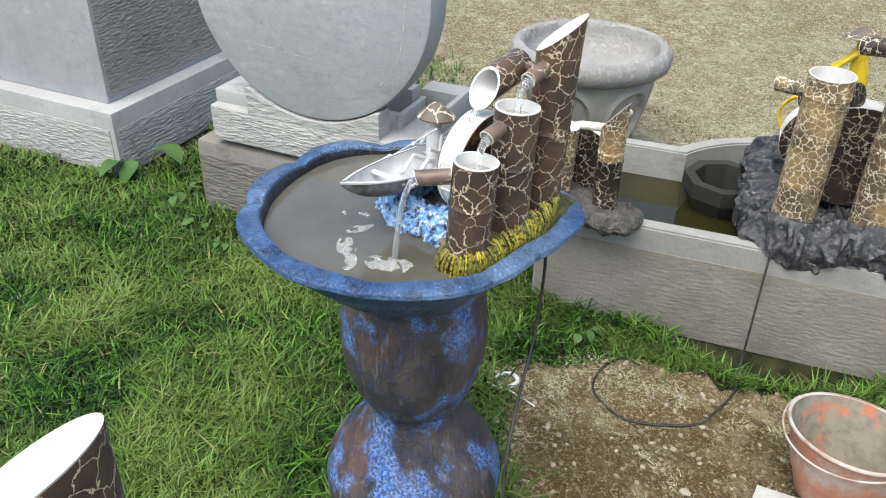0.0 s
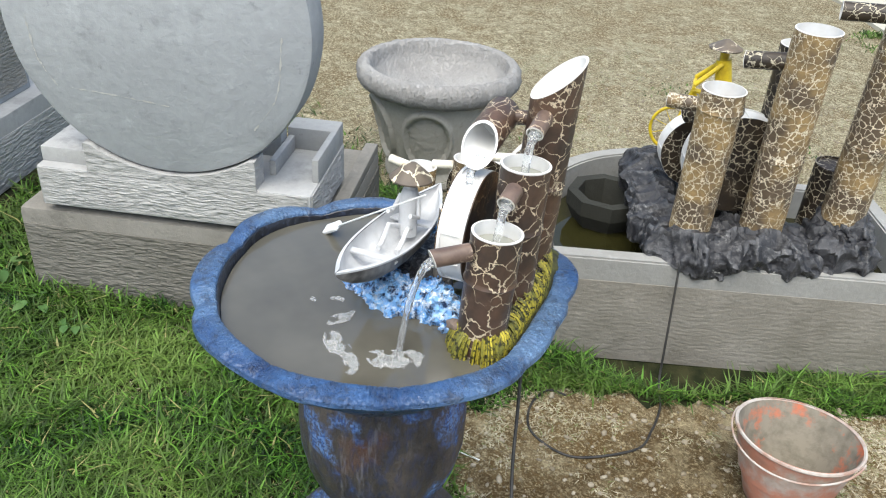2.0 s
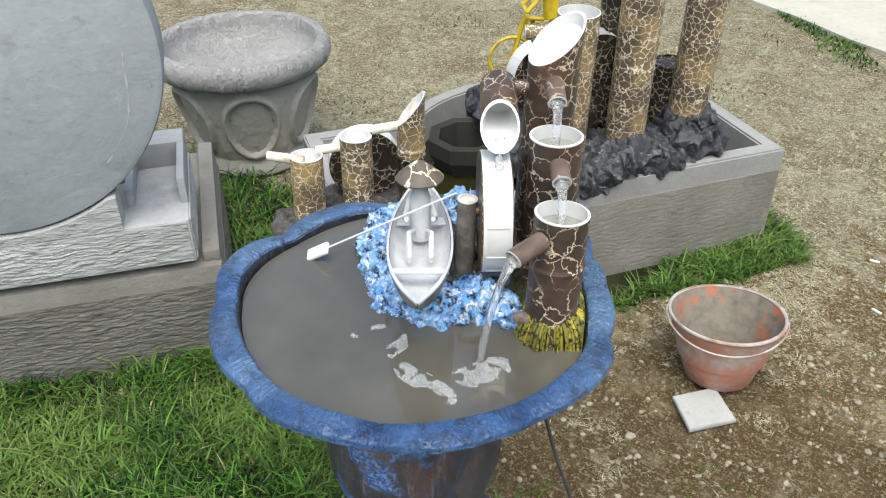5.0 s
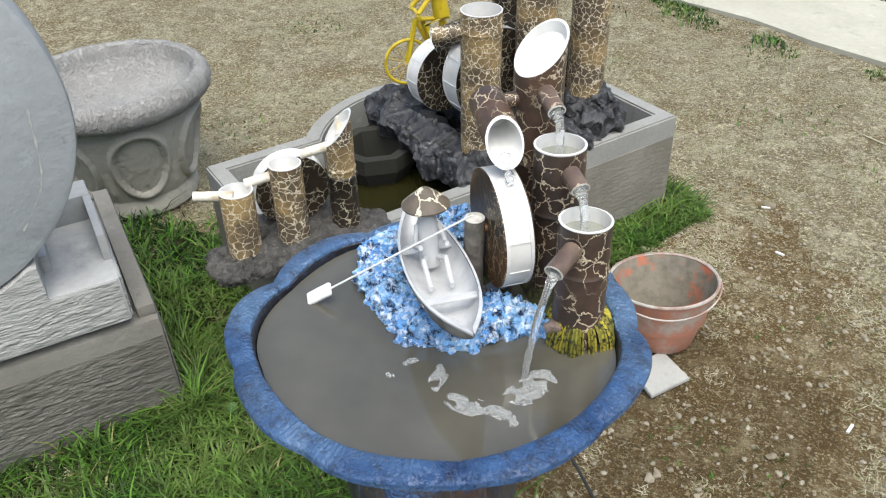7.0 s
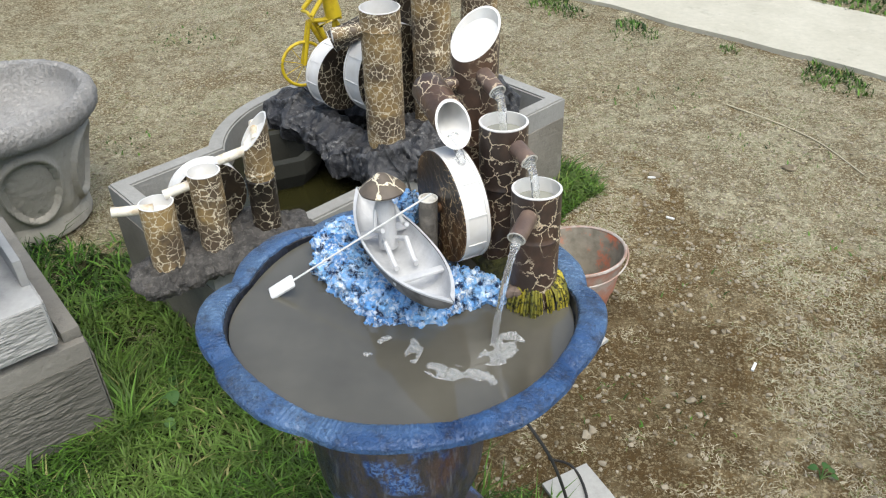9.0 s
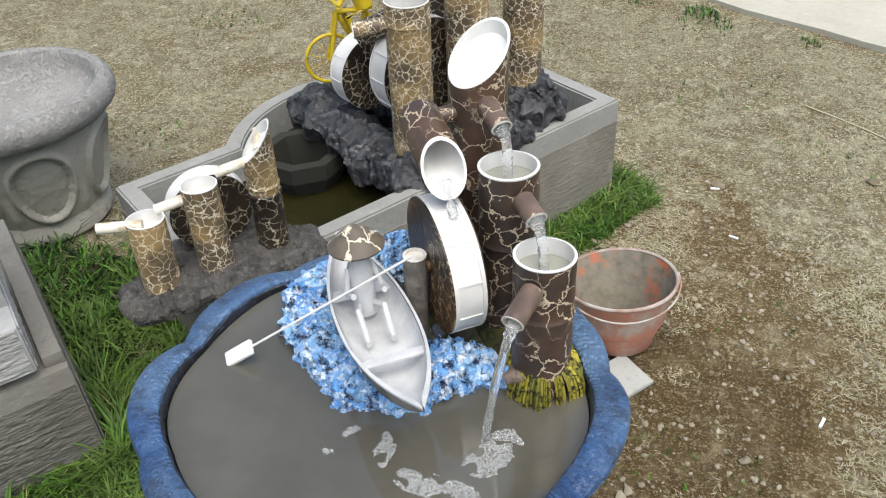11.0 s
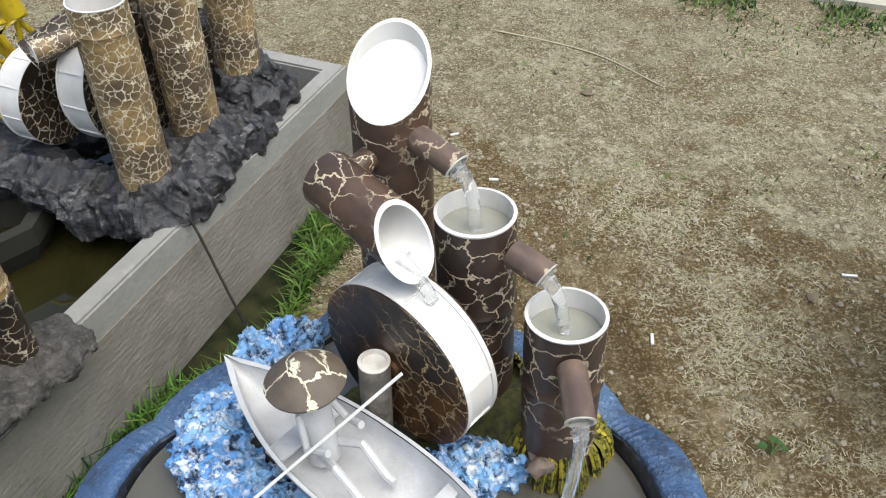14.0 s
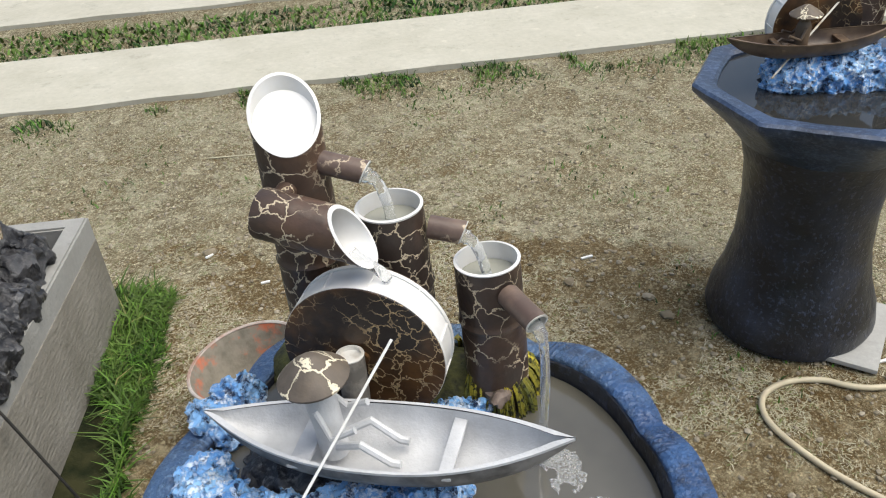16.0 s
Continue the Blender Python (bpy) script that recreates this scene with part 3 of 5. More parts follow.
def blob_path(line, rx, rz, amp, freq, seed, seg=22, n=9, fine=0.22, crumbs=False):
    """A lumpy bank along a line of (x, y, z) points."""
    pts = smooth_line(line, n)
    N = len(pts)
    bm = bmesh.new()
    rings = []
    for i, p in enumerate(pts):
        d = (pts[min(i + 1, N - 1)] - pts[max(i - 1, 0)]).normalized()
        s = Vector((d.y, -d.x, 0)).normalized()
        k = math.sqrt(max(0.02, 1 - (2 * i / (N - 1) - 1) ** 8))
        rings.append([bm.verts.new(p + s * rx * k * math.cos(2 * math.pi * j / seg) + Vector((0, 0, rz * k * math.sin(2 * math.pi * j / seg)))) for j in range(seg)])
    for p, q in zip(rings, rings[1:]):
        for j in range(seg):
            bm.faces.new((p[j], p[(j + 1) % seg], q[(j + 1) % seg], q[j]))
    bm.faces.new(rings[0][::-1])
    bm.faces.new(rings[-1])
    bmesh.ops.subdivide_edges(bm, edges=bm.edges[:], cuts=2, use_grid_fill=True)
    if crumbs:
        # rounded crumbs of two sizes on an uneven bank
        rough_up(bm, amp, freq * 0.6, seed)
        rough_up(bm, amp * 0.45, freq * 2.2, seed + 5)
        for size, up in ((freq * 1.2, amp * 0.6), (freq * 2.9, amp * 0.3)):
            bm.normal_update()
            for v in bm.verts:
                c = noise.voronoi(v.co * size + Vector((seed, 0, seed)))[0][0]
                v.co += v.normal * up * (0.75 - 1.9 * c * c)
        return bm
    rough_up(bm, amp, freq, seed, True)
    rough_up(bm, amp * fine, freq * 2.6, seed + 3)
    # broken flakes on the lumps
    bm.normal_update()
    for v in bm.verts:
        c = noise.voronoi(v.co * freq * 1.15 + Vector((seed, seed, 0)))[0]
        v.co += v.normal * amp * (0.42 * min(1.0, 3.0 * (c[1] - c[0])) - 0.25)
    return bm


# ---------------------------------------------------------------- ground
TR = pose(-0.718, 0.501, 0, 0, 0, 56.0)  # basin: x along its front, y to its back
TRI = TR.inverted()
MS = pose(0, 0, 0, 0, 0, 52.0)  # stone yard axes: x along the fronts, y to the back


def lawn(x, y):
    """How much lawn grows at a place of the plan, 0 to 1."""
    w = 0.09 * noise.noise(Vector((x * 3.1, y * 3.1, 0))) + 0.05 * noise.noise(Vector((x * 9, y * 9, 4)))
    q = TRI @ Vector((x, y, 0))
    edge = min(0.2 - 0.12 * x, 0.42 - 0.62 * max(0.0, x - 0.25)) + w
    g = max(0.0, min(1.0, (edge - y) / 0.08 + 0.5))
    if x < -0.36 and y < 0.95 - 0.35 * (x + 0.4) and q.x < 0.9 and q.y < 0.0:
        g = max(g, min(1.0, (-0.36 - x + w) / 0.1))
    if x < -0.7:
        g = max(g, max(0.0, min(1.0, (1.12 + 0.9 * w + 0.1 * (x + 0.9) - y) / 0.2)) * (1.0 if x > -1.75 + w else 0.25))
    # the lawn thins out unevenly away from the fountain
    rim = 2.1 + 0.8 * noise.noise(Vector((x * 0.9, y * 0.9, 6))) - math.hypot(0.8 * (x + 0.8), y + 0.25) + 2.5 * w
    g *= max(0.0, min(1.0, rim / 0.35))
    if y > -0.4:
        g *= max(0.0, min(1.0, (0.74 + 2 * w - x) / 0.2))
    if 0.0 < q.x < 1.5 + w and -0.16 + w < q.y < 0.05:
        g = max(g, 1.0)
    if 1.4 < q.x < 1.5 + 1.3 * w and -0.1 < q.y < 0.5:
        g = max(g, 0.95)
    return g


def blocked(x, y, pad=0.0):
    """Whether something stands on the ground there."""
    q = TRI @ Vector((x, y, 0))
    if -pad < q.x < 1.438 + pad and -pad < q.y < 0.66 + pad:
        return True
    if (q.x - 0.75) ** 2 + (q.y - 0.348) ** 2 < (0.486 + pad) ** 2:
        return True
    u, v = 0.616 * x + 0.788 * y, 0.788 * x - 0.616 * y
    if -1.373 - pad < u < -0.382 + pad and -1.58 - pad < v < -0.885 + pad:
        return True
    if (x + 0.055) ** 2 + (y + 0.032) ** 2 < (0.19 + pad) ** 2:
        return True
    if (x + 1.8) ** 2 + (y - 1.1) ** 2 < (0.2 + pad) ** 2 or (x - 0.235) ** 2 + (y - 0.95) ** 2 < (0.11 + pad) ** 2:
        return True
    return u < -1.8 and v < -0.95


def ground_height(x, y):
    return 0.012 * noise.noise(Vector((x * 2.3, y * 2.3, 7))) + 0.006 * noise.noise(Vector((x * 8, y * 8, 2))) - 0.006


def path_line(x):
    return 3.80 - 0.625 * x


bm = bmesh.new()
N, S = 170, 0.05
xs = [-300, -60, -14, *[-4.4 + S * i for i in range(N)], 14, 60, 300]
ys = [-300, -60, -14, *[-3.4 + S * i for i in range(N)], 14, 60, 300]
grid = [[bm.verts.new((x, y, ground_height(x, y) if abs(x) < 6 and abs(y) < 6 else -0.01)) for x in xs] for y in ys]
for j in range(len(ys) - 1):
    for i in range(len(xs) - 1):
        fc = bm.faces.new((grid[j][i], grid[j][i + 1], grid[j + 1][i + 1], grid[j + 1][i]))
        cx, cy = (xs[i] + xs[i + 1]) / 2, (ys[j] + ys[j + 1]) / 2
        far = math.hypot(cx - 0.35, cy - 0.45) + 0.35 * noise.noise(Vector((cx * 1.7, cy * 1.7, 3))) + 0.2 * noise.noise(Vector((cx * 6, cy * 6, 8)))
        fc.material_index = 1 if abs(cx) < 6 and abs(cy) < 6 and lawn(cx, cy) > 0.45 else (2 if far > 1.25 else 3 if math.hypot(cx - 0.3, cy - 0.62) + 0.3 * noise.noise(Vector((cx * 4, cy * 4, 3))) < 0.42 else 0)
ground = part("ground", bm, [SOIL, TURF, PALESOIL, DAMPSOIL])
tagged(ground, "dry trodden yard soil with patches of lawn", "ground", kind="structure")

# cement path and the pale strip behind it
PD = math.degrees(math.atan(-0.625))
for nm, off, wid, lab in (("path", 0.0, 0.79, "pale worn cement path across the yard"), ("pavement", 1.5, 1.4, "pale cement strip beyond the path")):
    b = bmesh.new()
    bmesh.ops.create_grid(b, x_segments=120, y_segments=8, size=0.5)
    for v in b.verts:
        x, y = v.co.x * 24, (v.co.y + 0.5) * wid
        if v.co.y < -0.49:
            y += 0.035 * noise.noise(Vector((x * 2.3, 0, off))) - (0.09 * math.exp(-(((x + 1.1) / 0.75) ** 2)) if not off else 0.0)
        v.co = (x, y, 0.018)
    bmesh.ops.solidify(b, geom=b.faces[:], thickness=0.12)
    tagged(part(nm, b, PATHMAT, None, "", pose(0, path_line(0), 0, 0, 0, PD) @ pose(0, off, -0.0, 0, 0, 0)), lab, "path", kind="structure")

# ---------------------------------------------------------------- concrete basin
L_, W_, T_, H_ = 1.438, 0.624, 0.055, 0.356


def basin_outline(o):
    """The basin's outline, moved inwards by o: a box with a round bay at the back."""
    r, cy = 0.486 - o, W_ - 0.276
    yb = W_ - o
    half = math.sqrt(r * r - (yb - cy) ** 2)
    a0 = math.atan2(yb - cy, half)
    arc = [(0.75 + r * math.cos(a0 + (math.pi - 2 * a0) * i / 24), cy + r * math.sin(a0 + (math.pi - 2 * a0) * i / 24)) for i in range(25)]
    return [(o, o), (L_ - o, o), (L_ - o, yb), *arc, (o, yb)]


basin = thing("concrete_basin", TR, "long grey concrete basin with a round bay, half full", "basin")
part("wall", ring_wall(basin_outline(0), basin_outline(T_), 0.0, H_), CONCRETE, basin)
part("floor", prism(basin_outline(T_ - 0.002), 0.0, 0.1), CONCRETE_WET, basin)
part("chiselled_front", chisel_panel(L_ - 0.01, H_ - 0.075, 0.0016, 170, 40, 1.0), BASINFACE, basin, "chiselled stone front", pose(0.005, 0, 0.0))
part("chiselled_end", chisel_panel(W_ - 0.01, H_ - 0.075, 0.0016, 80, 40, 5.0), BASINFACE, basin, "chiselled stone end", pose(L_, 0.005, 0, 0, 0, 90))
part("chiselled_end", chisel_panel(W_ - 0.01, H_ - 0.075, 0.0016, 80, 40, 9.0), BASINFACE, basin, "chiselled stone end", pose(0, W_ - 0.005, 0, 0, 0, -90))
w_ = part("pond_water", prism(basin_outline(T_ + 0.001), 0.1, 0.245), POND, None, "", TR)
tagged(w_, "still murky green pond water in the basin", "water", kind="structure")
octo = thing("octagonal_planter", TR @ pose(0.52, 0.45, 0.1), "small dark damp octagonal concrete planter in the basin", "planter")
part("body", lathe([(0, 0), (0.125, 0), (0.125, 0.12), (0.105, 0.14), (0.135, 0.2), (0.135, 0.25), (0.1, 0.25), (0.085, 0.14), (0, 0.14)], 8), CONCRETE_WET, octo, smooth=False)

# ---------------------------------------------------------------- stone yard
# lower block, grooved upper block and millstone share one set of axes
block_lower = thing("stone_block", MS @ pose(-1.373, 0.885, 0), "large chiselled stone block lying in the grass", "stone block")
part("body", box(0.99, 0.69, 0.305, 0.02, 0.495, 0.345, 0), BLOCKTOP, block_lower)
part("chiselled_face", chisel_panel(0.97, 0.25, 0.006, 130, 34, 2.0), CHISEL_SHADED, block_lower, "chiselled face", pose(0.01, 0, 0.0))
part("chiselled_face", chisel_panel(0.67, 0.25, 0.006, 90, 34, 3.0), CHISEL_SHADED, block_lower, "chiselled face", pose(0.99, 0.01, 0, 0, 0, 90))
part("edge_slab", box(0.046, 0.66, 0.034, 0.006, 0.963, 0.352, 0.303), BLOCKTOP, block_lower, "low raised edge")
block_upper = thing("stone_cradle", MS @ pose(-1.281, 0.882, 0.305), "pale chiselled stone cradle that holds the millstone", "stone cradle")
bm = box(0.836, 0.4, 0.13, 0.008, 0.418, 0.2, 0.022)
for x in (0.1, 0.72):
    box(0.09, 0.3, 0.024, 0.003, x, 0.2, 0.0, bm=bm)
part("plate", bm, SMOOTH, block_upper)
part("chiselled_face", chisel_panel(0.82, 0.12, 0.006, 120, 20, 4.0), CHISEL_PALE, block_upper, "chiselled face", pose(0.008, 0, 0.028))
part("chiselled_face", chisel_panel(0.38, 0.12, 0.006, 60, 20, 6.0), CHISEL_PALE, block_upper, "chiselled face", pose(0.836, 0.01, 0.028, 0, 0, 90))


def cradle_ridge(y0, y1):
    cx, cz, R = 0.421, 0.605, 0.434
    pts = [(0.165, 0.15)]
    pts += [(x, min(0.243, cz - math.sqrt(max(0.0, R * R - (x - cx) ** 2)))) for x in [0.165 + 0.5115 * i / 28 for i in range(29)]]
    pts += [(0.6765, 0.15)]
    bm = bmesh.new()
    p = [bm.verts.new((x, y0, z)) for x, z in pts]
    q = [bm.verts.new((x, y1, z)) for x, z in pts]
    bm.faces.new(p)
    bm.faces.new(q[::-1])
    for i in range(len(p)):
        j = (i + 1) % len(p)
        bm.faces.new((p[j], p[i], q[i], q[j]))
    return bm


part("ridge", cradle_ridge(-0.004, 0.07), CHISEL_PALE, block_upper, "chiselled front ridge")
part("ridge", cradle_ridge(0.24, 0.3), SMOOTH, block_upper)
bm = box(0.16, 0.09, 0.075, 0.006, 0.755, 0.355, 0.15)
box(0.02, 0.22, 0.075, 0.004, 0.826, 0.2, 0.15, bm=bm)
box(0.02, 0.2, 0.05, 0.004, 0.69, 0.21, 0.15, bm=bm)
part("end_tray", bm, SMOOTH, block_upper, "hollowed end")
part("end_step", box(0.16, 0.33, 0.05, 0.006, 0.083, 0.2, 0.15), SMOOTH, block_upper)

mill = thing("millstone", MS @ pose(-0.86, 0.886, 0.912, 90, 0, 0), "big round blue-grey millstone standing on edge", "millstone")


def chipped(t, r, z):
    return r + 0.0025 * noise.noise(Vector((3 * math.cos(t), 3 * math.sin(t), z * 8))), z


part("disc", lathe([(0, 0), (0.415, 0), (0.428, -0.006), (0.432, -0.018), (0.432, -0.11), (0.424, -0.122), (0, -0.122)], 120, chipped), MILLFACE, mill)


def scratch(pts, w, seed):
    """A ragged chalky line on the millstone's face."""
    rnd = random.Random(seed)
    bm = bmesh.new()
    P = smooth_line([(x, y, 0.0012) for x, y in pts], 16)
    rows = []
    for p in P:
        h = w * rnd.uniform(0.08, 1.1) * (0.2 if rnd.random() < 0.3 else 1.0)
        j = Vector((rnd.uniform(-0.3, 0.3) * w, rnd.uniform(-0.3, 0.3) * w, 0))
        d = (P[-1] - P[0]).normalized()
        o = Vector((-d.y, d.x, 0)) * h
        rows.append((bm.verts.new(p + j - o), bm.verts.new(p + j + o)))
    for p, q in zip(rows, rows[1:]):
        bm.faces.new((p[0], q[0], q[1], p[1]))
    return bm


part("chalk_mark", scratch([(-0.26, -0.2), (-0.12, -0.21), (0.02, -0.225)], 0.0028, 3), TILEMAT, mill, "pale scratch")
part("chalk_mark", scratch([(-0.36, 0.0), (-0.345, -0.12), (-0.3, -0.2)], 0.004, 4), TILEMAT, mill, "pale scratch")
part("chalk_mark", scratch([(0.26, -0.27), (0.33, -0.16), (0.35, 0.0)], 0.003, 5), TILEMAT, mill, "pale scratch")

# monument on its plinth, with a rimmed trough behind
plinth = thing("monument", MS @ pose(-1.86, 0.966, 0), "pale stone monument block on a wide chiselled plinth", "monument")
part("plinth", box(1.6, 1.25, 0.275, 0.008, -0.8, 0.625, 0), SMOOTH, plinth)
part("chiselled_face", chisel_panel(1.55, 0.2, 0.006, 160, 28, 7.0), CHISEL_PALE, plinth, "chiselled face", pose(-1.575, 0, 0.0))
part("chiselled_face", chisel_panel(1.2, 0.2, 0.006, 120, 28, 8.0), CHISEL_PALE, plinth, "chiselled face", pose(0, 0.02, 0, 0, 0, 90))
part("block", box(1.3, 0.85, 1.5, 0.008, -0.73, 0.5, 0.275), MILLFACE, plinth)
part("chiselled_face", chisel_panel(0.42, 1.45, 0.006, 50, 150, 10.0), CHISEL, plinth, "chiselled side", pose(-0.08, 0.09, 0.3, 0, 0, 90))
part("chiselled_face", chisel_panel(0.38, 1.45, 0.006, 50, 150, 11.0), CHISEL, plinth, "chiselled side", pose(-0.08, 0.522, 0.3, 0, 0, 90))
back_tr = thing("stone_trough", MS @ pose(-1.9, 2.3, 0), "low pale stone trough with a smooth rim", "trough")
part("body", ring_wall([(-1.2, 0), (0.05, 0), (0.05, 0.7), (-1.2, 0.7)], [(-1.12, 0.08), (-0.03, 0.08), (-0.03, 0.62), (-1.12, 0.62)], 0, 0.34), SMOOTH, back_tr)
part("floor", box(1.1, 0.56, 0.08, 0, -0.575, 0.35, 0), CONCRETE, back_tr)

# stone planter
pot = thing("stone_planter", pose(-1.8, 1.1, 0) @ Matrix.Diagonal((1, 1, 0.95, 1)), "round pitted cast-stone planter with a thick rim", "planter")


def pitted(t, r, z):
    return r + 0.005 * noise.noise(Vector((9 * math.cos(t), 9 * math.sin(t), z * 30))) + 0.003 * noise.noise(Vector((40 * math.cos(t), 40 * math.sin(t), z * 130))), z


def hammered(t, r, z):
    r, z = pitted(t, r, z)
    k = 0.0 if r < 0.26 else 1.0
    return r + k * 0.004 * noise.noise(Vector((70 * math.cos(t), 70 * math.sin(t), z * 160))), z + k * 0.0035 * noise.noise(Vector((60 * math.cos(t), 60 * math.sin(t), r * 130)))


def medallions(t, r, z):
    """Oval relief frames round the planter's body, with petals between them."""
    r += 0.002 * noise.noise(Vector((9 * math.cos(t), 9 * math.sin(t), z * 30)))
    u = ((t * 6 / (2 * math.pi) + 0.15) % 1.0 - 0.5) * 2
    d = math.hypot(u / 0.78, (z - 0.24) / 0.15)
    if 0.84 < d < 1.06:
        r += 0.016 * math.sin(math.pi * (d - 0.84) / 0.22) ** 0.6
    elif d <= 0.84:
        r -= 0.006 - 0.004 * noise.noise(Vector((60 * math.cos(t), 60 * math.sin(t), z * 190)))
    elif z < 0.24:
        r += 0.012 * max(0.0, 1 - abs(abs(u) - 1.0) / 0.2) * max(0.0, 1 - abs(z - 0.13) / 0.1)
    return r, z


body = [(0, 0), (0.2, 0), (0.213, 0.015), (0.213, 0.05), (0.2, 0.075)] + [(0.2 + 0.085 * ((z - 0.08) / 0.34) ** 0.85, z) for z in [0.08 + 0.34 * i / 44 for i in range(45)]]
part("body", lathe(body, 220, medallions), POTBODY, pot, "body with oval relief frames")
part("rim", lathe([(0.27, 0.415), (0.31, 0.42), (0.332, 0.44), (0.34, 0.465), (0.339, 0.488), (0.332, 0.508), (0.318, 0.521), (0.303, 0.524), (0.29, 0.516), (0.283, 0.495), (0.278, 0.47)], 320, hammered), POTSTONE, pot, "rough rounded rim")
part("hollow", lathe([(0.284, 0.496), (0.276, 0.465), (0.25, 0.425), (0.2, 0.4), (0.12, 0.385), (0, 0.38)], 140, pitted), POTSTONE, pot, "rough shallow hollow")

# ---------------------------------------------------------------- blue pedestal fountain
fountain = thing("pedestal_fountain", pose(-0.055, -0.032, 0), "blue-painted cement bird-bath fountain on a turned pedestal", "fountain")


def uneven(t, r, z):
    k = 0.012 * noise.noise(Vector((1.6 * math.cos(t), 1.6 * math.sin(t), z * 4)))
    return r * (1 + k) + 0.0025 * noise.noise(Vector((7 * math.cos(t), 7 * math.sin(t), z * 22))), z


part("pedestal", lathe([(0, 0), (0.196, 0), (0.207, 0.015), (0.211, 0.05), (0.207, 0.09), (0.192, 0.13), (0.165, 0.17), (0.135, 0.2), (0.113, 0.232), (0.101, 0.262), (0.098, 0.288), (0.104, 0.3), (0.118, 0.312), (0.122, 0.326),
                         (0.136, 0.355), (0.149, 0.395), (0.157, 0.44), (0.159, 0.49), (0.156, 0.54), (0.15, 0.58), (0.142, 0.6), (0.143, 0.61), (0.152, 0.625), (0.152, 0.66), (0.146, 0.7)], 96, uneven), PEDESTAL, fountain, "blue and brown turned pedestal")


def lobes(t):
    """Nine rounded scallops with pinched notches between them, -1 to 1."""
    return 1 - 2 * (1 - abs(math.cos(4.5 * (t + radians(1.5))))) ** 1.4


def swell(t):
    """The bowl is unevenly round and swells most of all behind the pipes."""
    d = (t - radians(80) + math.pi) % (2 * math.pi) - math.pi
    waves = sum(h * math.cos(k * (t - radians(at))) for k, h, at in ((3, 0.0075, -44), (4, 0.0045, -10), (5, 0.0055, 1), (6, 0.004, 18)))
    return waves + 0.012 * math.exp(-((d / 0.38) ** 2))


def inner_edge(t):
    """The bowl's inner edge at an angle."""
    return 0.267 + 0.9 * swell(t) + 0.0015 * lobes(t)


def scallop(t, r, z):
    n1 = noise.noise(Vector((4 * math.cos(t), 4 * math.sin(t), 1)))
    k = max(0.0, min(1.0, (r - 0.2) / 0.05))
    rr = r + k * (-0.0105 + swell(t) + 0.0065 * lobes(t) + 0.004 * n1)
    if z > 0.72 and r < 0.272:
        rr = r - 0.262 + inner_edge(t) + 0.0012 * noise.noise(Vector((60 * math.cos(t), 60 * math.sin(t), z * 80)))
    elif z > 0.78:
        # the flat top runs evenly from the inner to the outer edge
        w = (r - 0.266) / (0.316 - 0.266)
        rr = (1 - w) * (inner_edge(t) + 0.004) + w * (0.3045 + swell(t) + 0.0065 * lobes(t) + 0.004 * n1)
    lift = max(0.0, min(1.0, (z - 0.74) / 0.035)) * max(0.0, min(1.0, (r - 0.25) / 0.02))
    ridge = 0.0
    if z > 0.785:
        ridge = 0.0009 * math.sin(236 * t + 3 * n1 + 40 * (r - 0.29)) * max(0.0, min(1.0, 0.3 + 2.2 * noise.noise(Vector((6 * math.cos(t), 6 * math.sin(t), 5)))))
    lean = k * r * (0.021 * math.cos(t) - 0.03 * math.sin(t))
    return rr, z + lift * (0.005 + 0.005 * k * lobes(t)) + lean + ridge + 0.002 * noise.noise(Vector((11 * math.cos(t) * r / 0.3, 11 * math.sin(t), z * 20)))


BX, BY = -0.019, -0.06  # the bowl's middle in the plan
BOWL = pose(BX + 0.055, BY + 0.032, 0.018)
part("bowl", lathe([(0.13, 0.64), (0.175, 0.655), (0.2, 0.685), (0.25, 0.73), (0.28, 0.758), (0.298, 0.767), (0.31, 0.7715), (0.3165, 0.7735), (0.3185, 0.776), (0.3195, 0.782), (0.3185, 0.7835), (0.316, 0.785), (0.3, 0.788), (0.285, 0.7895), (0.273, 0.7895), (0.2665, 0.789),
                    (0.2645, 0.7872), (0.264, 0.762), (0.25, 0.73), (0.2, 0.7), (0, 0.695)], 840, scallop), BLUE, fountain, "deep blue scalloped bowl", BOWL)
part("inner_wall", lathe([(0.2642, 0.7845), (0.2625, 0.7835), (0.2615, 0.772), (0.2605, 0.76)], 420, scallop), BLACKBLUE, fountain, "near-black inner edge", BOWL)
WZ = 0.79
bw = part("bowl_water", lathe([(0, 0), (0.05, 0), (0.12, 0), (0.2, 0), (0.2535, 0)], 168, lambda t, r, z: (inner_edge(t) - 0.0025 if r > 0.22 else r, z)), WATER, None, "", pose(BX, BY, WZ))
tagged(bw, "murky grey-green water in the bowl", "water", kind="structure")

# cascade set in the bowl: u runs from the tall pipe towards the boat's bow
UA = -52.3
cascade = thing("bamboo_cascade", pose(0, 0, 0), "bamboo-look pipe cascade with wheel on a painted rockery", "fountain")
bamboo(cascade, (0.176, 0.009, 0.775), (0.175, 0.022, 0.987), 0.0378, BARK, water=0.022, joints=(0.135,), label="low brown cracked-paint pipe")
bamboo(cascade, (0.113, 0.1, 0.775), (0.11, 0.109, 1.048), 0.0385, BARK, water=0.02, joints=(0.17,), label="middle brown cracked-paint pipe")
bamboo(cascade, (0.042, 0.184, 0.775), (0.049, 0.2, 1.15), 0.039, BARK, cut=(-115, 0.034), deep=0.012, joints=(0.2,), label="tall brown pipe with a slanting mouth")
